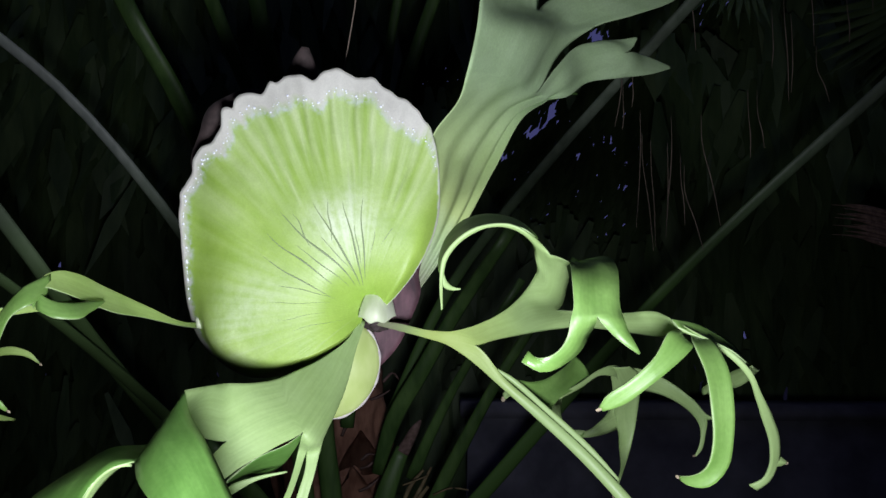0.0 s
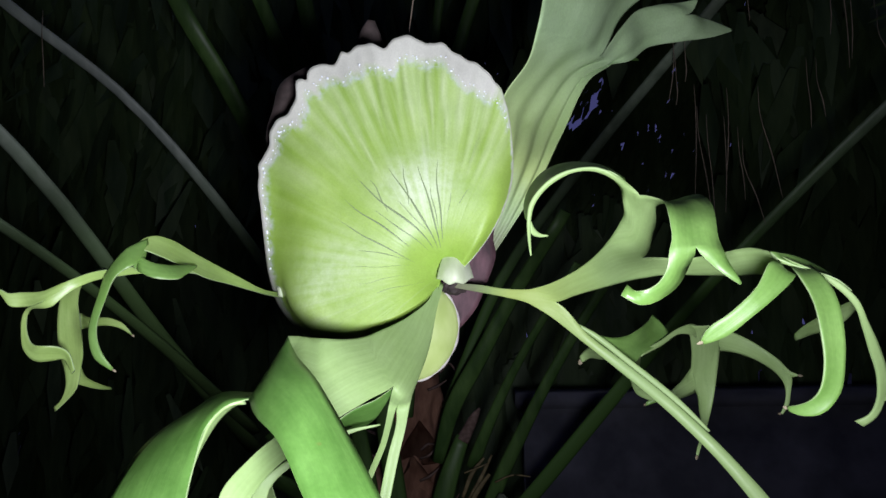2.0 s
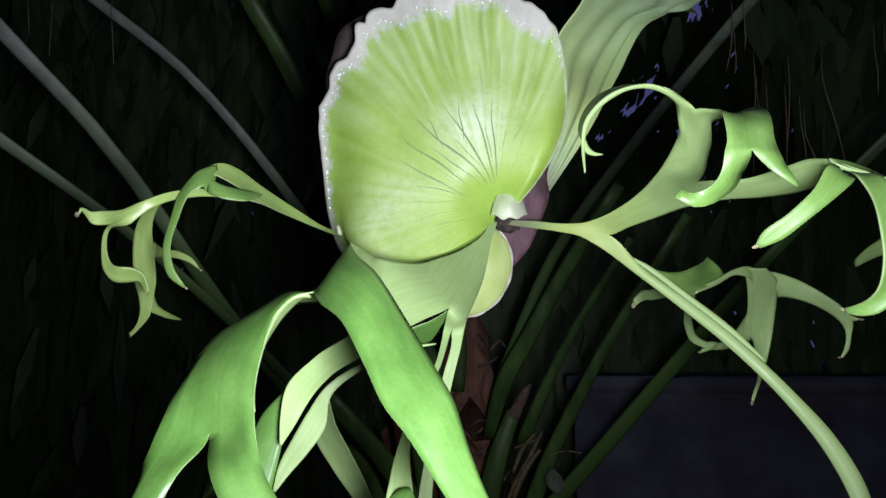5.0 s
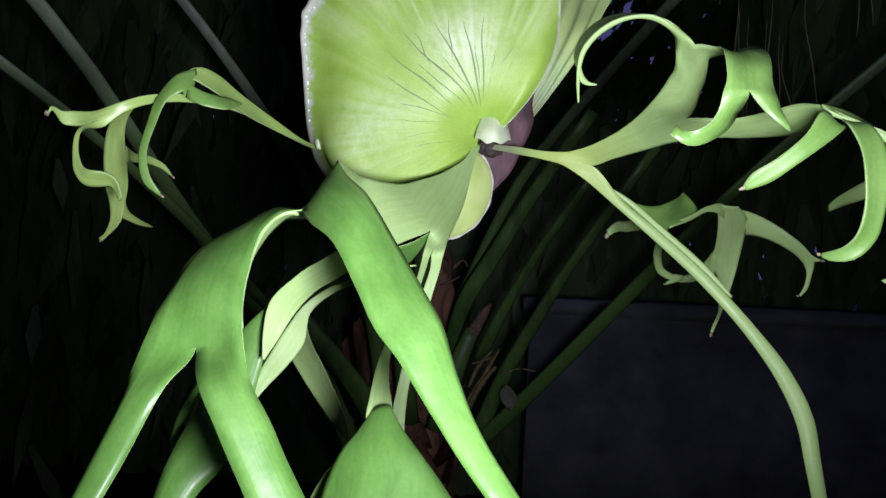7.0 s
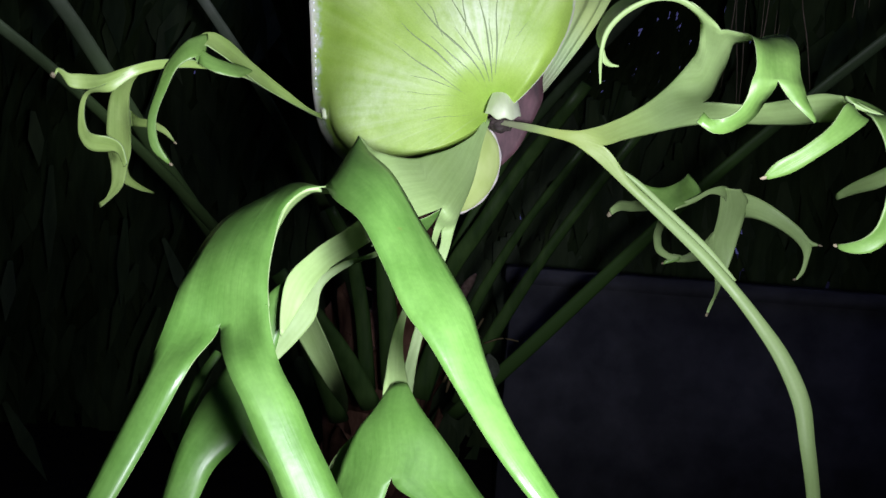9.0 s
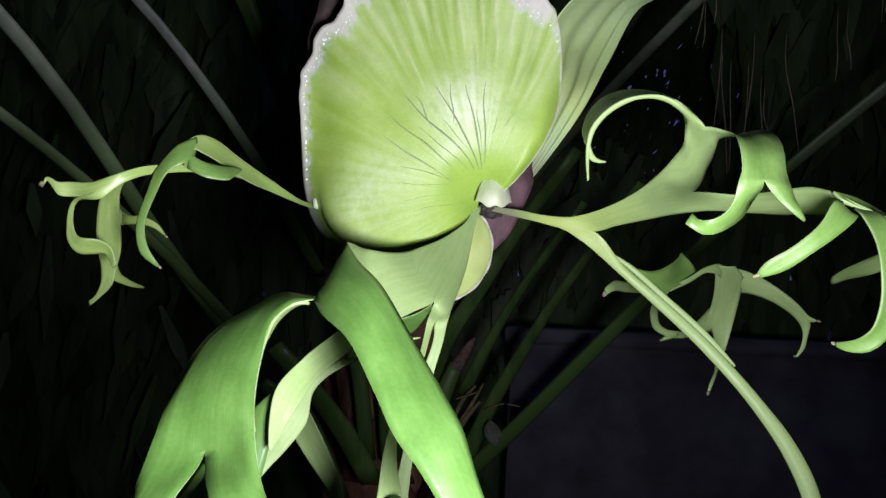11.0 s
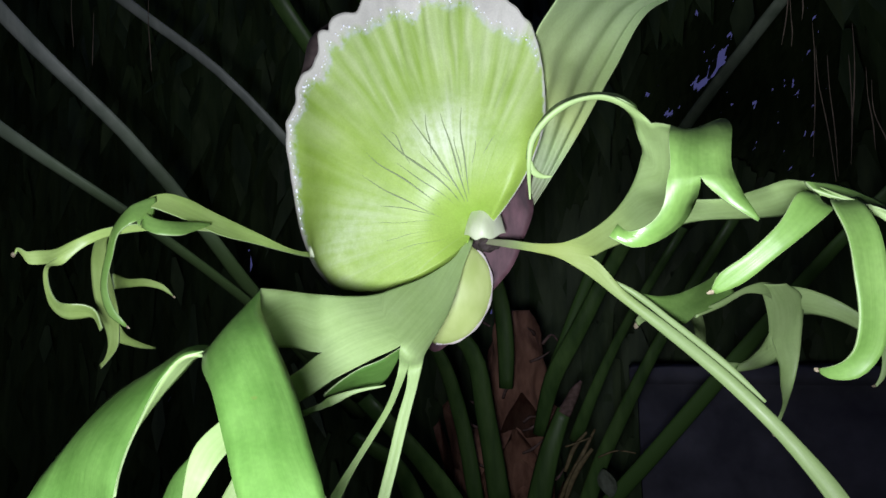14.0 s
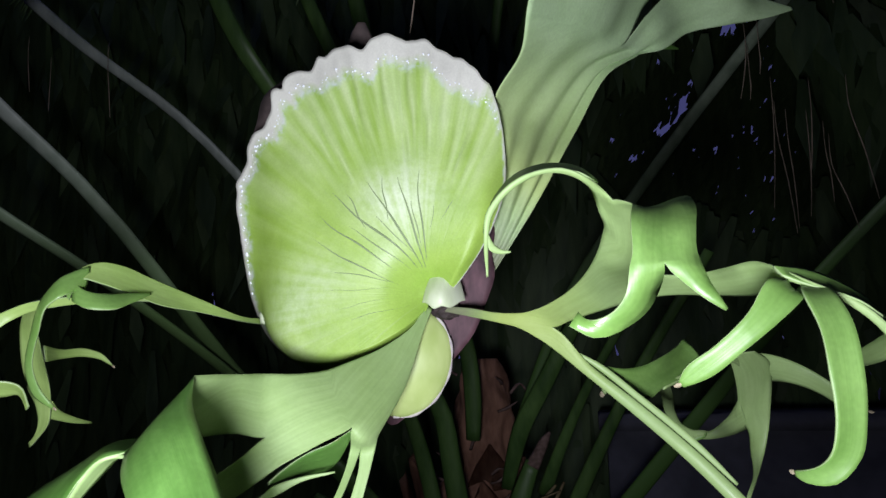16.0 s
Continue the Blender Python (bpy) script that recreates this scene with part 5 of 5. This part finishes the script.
def fan_bm(radius, n, spread):
    """A pleated fan of narrow leaflets, free towards their tips, in the plane of x and z."""
    bm = bmesh.new()
    rng = random.Random(int(radius * 1000) + n)
    for i in range(n):
        a = radians(spread * ((i + 0.5) / n - 0.5))
        half = radians(spread / n) * 0.5
        reach = radius * rng.uniform(0.86, 1.0) * (1 - 0.2 * abs(2 * (i + 0.5) / n - 1) ** 2)
        rows = []
        for k in range(6):
            v = k / 5
            r = 0.72 * reach * v
            w = min(r * math.tan(half), 0.55 * radius * math.tan(half)) * (1 - max(0, v - 0.6) / 0.4 * 0.95)
            droop = -0.22 * reach * max(0.0, v - 0.45) ** 1.5 + rng.uniform(-0.004, 0.004)
            mid = Vector((r * math.sin(a), 0.0, r * math.cos(a)))
            side = Vector((math.cos(a), 0, -math.sin(a)))
            row = [mid - side * w, mid + Vector((0, 0.4 * w + 0.002, 0)), mid + side * w]
            rows.append([bm.verts.new(p + Vector((0, -droop * 0.6, droop))) for p in row])
        for p, q in zip(rows, rows[1:]):
            for k in range(2):
                bm.faces.new((p[k], p[k + 1], q[k + 1], q[k]))
    return bm


for x, y, z, radius, turn, tilt, n, spread in FANS:
    ob = part("leaf_blade", fan_bm(radius, n, spread), palm_blade, palm, "dark green pleated fan leaf")
    ob.matrix_parent_inverse = Matrix.Translation((0.265, -2.27, 0))
    ob.matrix_basis = pose(x, y, z, tilt, 0, 0) @ pose(0, 0, 0, 0, turn, 0)

for rows in DRY:
    under_palm(part("dry_strand", tube(rows, 6, 0.4), dry_leaf, palm, "dry yellow leaf strand"))
rng = random.Random(3)
for k in range(16):
    lift, far = rng.uniform(-0.013, 0.013), rng.uniform(0, 0.07)
    drop = lift - 0.0062 * k
    rows = [(B0.x, 1.66, B0.z + drop, 0.005), (B0.x - 0.09, 1.63, B0.z + 0.020 + drop, 0.006), (B0.x - 0.18 + far / 2, 1.62, B0.z + 0.034 + drop, 0.004), (B0.x - 0.235 + far, 1.61, B0.z + 0.036 + drop, 0.0008)]
    under_palm(part("dry_leaflet", tube(rows, 6, 0.4), cut_wood, palm, "dry brown leaf tip"))
under_palm(part("cut_end", tube(STUB, 8, 0.6), cut_wood, palm, "frayed brown cut end of a stalk"))


def pale_bm():
    a, b = Vector(PALE[:3]), Vector(PALE[3:])
    bm = bmesh.new()
    rows = []
    for k in range(6):
        v = k / 5
        w = 0.024 * math.sin(math.pi * min(0.97, 0.05 + v * 0.95)) ** 0.8
        c = a.lerp(b, v)
        rows.append([bm.verts.new(c + Vector((-w, 0.004 * v, 0))), bm.verts.new(c + Vector((0, 0.008, 0))), bm.verts.new(c + Vector((w, 0, 0)))])
    for p, q in zip(rows, rows[1:]):
        for k in range(2):
            bm.faces.new((p[k], p[k + 1], q[k + 1], q[k]))
    bmesh.ops.solidify(bm, geom=bm.faces[:], thickness=0.001)
    return bm


under_palm(part("small_leaf", pale_bm(), pale_leaf_skin, palm, "small pale oval leaf caught at the trunk"))


# ---- ground, wall and the dark thicket round the place ----
bm = bmesh.new()
bmesh.ops.create_grid(bm, x_segments=60, y_segments=60, size=40)
for v in bm.verts:
    v.co.z = 0.03 * noise.noise(v.co * 0.8)
tagged(part("ground", bm, soil), "dark bare garden soil", "ground", kind="structure")


def slab(x0, x1, y0, y1, z0, z1, bm=None, bevel=0.006):
    bm = bm or bmesh.new()
    made = bmesh.ops.create_cube(bm, size=1.0, matrix=Matrix.Translation(((x0 + x1) / 2, (y0 + y1) / 2, (z0 + z1) / 2)) @ Matrix.Diagonal((x1 - x0, y1 - y0, z1 - z0, 1)))
    edges = list({e for v in made["verts"] for e in v.link_edges})
    bmesh.ops.bevel(bm, geom=edges, offset=bevel, segments=2, affect="EDGES")
    return bm


garden_wall = tagged(part("wall_garden", slab(0.12, 4.3, 2.95, 3.12, 0.0, 1.21), wall_dark), "low dark grey rendered garden wall", "wall", kind="structure")
tagged(part("wall_coping", slab(0.09, 4.3, 2.92, 3.15, 1.213, 1.275), wall_dark), "dark stone coping on the garden wall", "wall", kind="structure")

# Dense dark foliage closes the far side; the dusk sky shows through a few small gaps in it.
GAPS = ((0.59, 2.82, 0.025), (0.55, 2.76, 0.025), (0.66, 2.86, 0.025), (0.60, 2.75, 0.022), (0.62, 2.79, 0.014), (0.56, 2.71, 0.014), (0.41, 2.88, 0.011), (0.57, 2.88, 0.014), (0.60, 2.90, 0.011), (0.41, 2.59, 0.022), (0.36, 2.55, 0.011), (0.41, 2.52, 0.011), (0.89, 2.70, 0.018), (0.97, 2.71, 0.018), (0.80, 2.59, 0.014), (0.78, 2.56, 0.007), (1.09, 2.52, 0.014), (1.19, 2.43, 0.025), (0.86, 2.43, 0.007), (0.80, 2.40, 0.007), (0.81, 2.35, 0.007), (1.08, 2.18, 0.014),
        (0.571, 2.77, 0.05), (0.60, 2.82, 0.045), (0.555, 2.72, 0.035), (0.909, 2.68, 0.03), (0.935, 2.53, 0.032), (0.388, 2.56, 0.036), (0.40, 2.60, 0.02), (0.944, 3.27, 0.05), (0.89, 3.29, 0.03), (-0.045, 3.01, 0.022),
        (1.11, 2.21, 0.011), (1.04, 2.22, 0.011), (0.89, 2.29, 0.011), (1.12, 2.95, 0.011), (0.58, 2.32, 0.014), (0.94, 3.34, 0.032), (1.00, 3.34, 0.032), (0.91, 3.31, 0.025), (1.04, 3.31, 0.018), (0.55, 2.76, 0.022), (0.62, 2.80, 0.022), (-0.04, 3.01, 0.014), (1.55, 3.52, 0.022), (1.60, 3.52, 0.018), (0.94, 2.53, 0.022), (0.91, 2.46, 0.018), (0.80, 2.38, 0.014))


def thicket(name):
    rng = random.Random(8)
    verts, faces = [], []

    def leaf(c, along, across):
        k = len(verts)
        verts.extend([c - along - across * 0.3, c - along + across * 0.3, c + across, c + along, c - across])
        faces.append((k, k + 1, k + 2, k + 3, k + 4))

    def clear(x, y, z):
        k = (4.0 - 0.06) / (y - 0.06)
        return min(math.hypot(0.05 + (x - 0.05) * k - gx, 1.56 + (z - 1.56) * k - gz) - gr for gx, gz, gr in GAPS)
    for layer in range(4):
        y = 4.1 + 0.25 * layer
        for i in range(2600):
            x, z = rng.uniform(-4.6, 4.6), rng.uniform(-0.2, 5.6)
            size = rng.uniform(0.18, 0.36)
            if clear(x, y, z) < size:
                continue
            a = radians(-90 + rng.gauss(0, 17))
            along = Vector((math.cos(a), rng.uniform(-0.12, 0.12), math.sin(a))) * size
            across = Vector((-math.sin(a), rng.uniform(-0.2, 0.2), math.cos(a))) * 0.06
            leaf(Vector((x, y + rng.uniform(-0.04, 0.04), z)), along, across)
    # nearer fronds hang over the wall
    for i in range(2200):
        x, y, z = rng.uniform(-3.2, 3.8), rng.uniform(3.2, 3.7), rng.uniform(2.3, 4.8)
        y += 0.4 * (x < 0)
        size = rng.uniform(0.16, 0.34)
        if clear(x, y, z) < size:
            continue
        a = radians(-90 + rng.gauss(0, 15))
        leaf(Vector((x, y, z)), Vector((math.cos(a), rng.uniform(-0.3, 0.3), math.sin(a))) * size, Vector((-math.sin(a), rng.uniform(-0.5, 0.5), math.cos(a))) * 0.055)
    # and drop low beside the palm
    for i in range(90):
        x, y, z = rng.uniform(-3.4, -0.2), rng.uniform(3.2, 3.8), rng.uniform(0.2, 3.6)
        size = rng.uniform(0.1, 0.3)
        a = radians(-90 + rng.gauss(0, 16))
        leaf(Vector((x, y, z)), Vector((math.cos(a), rng.uniform(-0.3, 0.3), math.sin(a))) * size, Vector((-math.sin(a), rng.uniform(-0.6, 0.6), math.cos(a))) * 0.032)
    # short leaflets fill in close round the gaps
    for layer in range(5):
        y = 4.9 + 0.06 * layer
        for i in range(5200):
            x, z = rng.uniform(-2.2, 3.2), rng.uniform(1.6, 4.9)
            size = rng.uniform(0.05, 0.1)
            gap = clear(x, y, z)
            if gap > 0.6 or (gap < 0.05 * size and rng.random() < 0.9):
                continue
            a = radians(62 + rng.gauss(0, 9))
            leaf(Vector((x, y, z)), Vector((math.cos(a), 0.1, math.sin(a))) * size, Vector((-math.sin(a), rng.uniform(-0.4, 0.4), math.cos(a))) * 0.022)
    me = bpy.data.meshes.new(name)
    me.from_pydata([tuple(v) for v in verts], [], faces)
    me.materials.append(palm_blade)
    return tagged(new(name, me), "dense dark palm foliage against the night sky", "foliage", kind="stuff")


thicket("palm_thicket")


def enclosure_bm():
    """Unseen screen added on the other sides and overhead to hold back sky light, with an uneven inner face."""
    bm = bmesh.new()
    for rows in (((-4.4, 5.3), (-4.4, -4), (4.4, -4), (4.4, 5.3)),):
        for (x0, y0), (x1, y1) in zip(rows, rows[1:]):
            n, m = 30, 18
            grid = [[bm.verts.new((x0 + (x1 - x0) * i / n + random.uniform(-0.05, 0.05), y0 + (y1 - y0) * i / n + random.uniform(-0.05, 0.05), 5.6 * k / m)) for k in range(m + 1)] for i in range(n + 1)]
            for a, b in zip(grid, grid[1:]):
                for k in range(m):
                    bm.faces.new((a[k], a[k + 1], b[k + 1], b[k]))
    n = 30
    grid = [[bm.verts.new((-4.6 + 9.2 * i / n, -4.2 + 9.6 * k / n, 5.4 + random.uniform(-0.1, 0.1))) for k in range(n + 1)] for i in range(n + 1)]
    # faces left out overhead let in a little blue sky light
    gaps = random.Random(21)
    for i, (a, b) in enumerate(zip(grid, grid[1:])):
        for k in range(n):
            if k > 24 or gaps.random() > 0.25:
                bm.faces.new((a[k], a[k + 1], b[k + 1], b[k]))
    return bm


tagged(part("unseen_sky_screen", enclosure_bm(), palm_blade), "unseen dark screen added at the sides and overhead to limit sky light", "hedge", kind="structure")
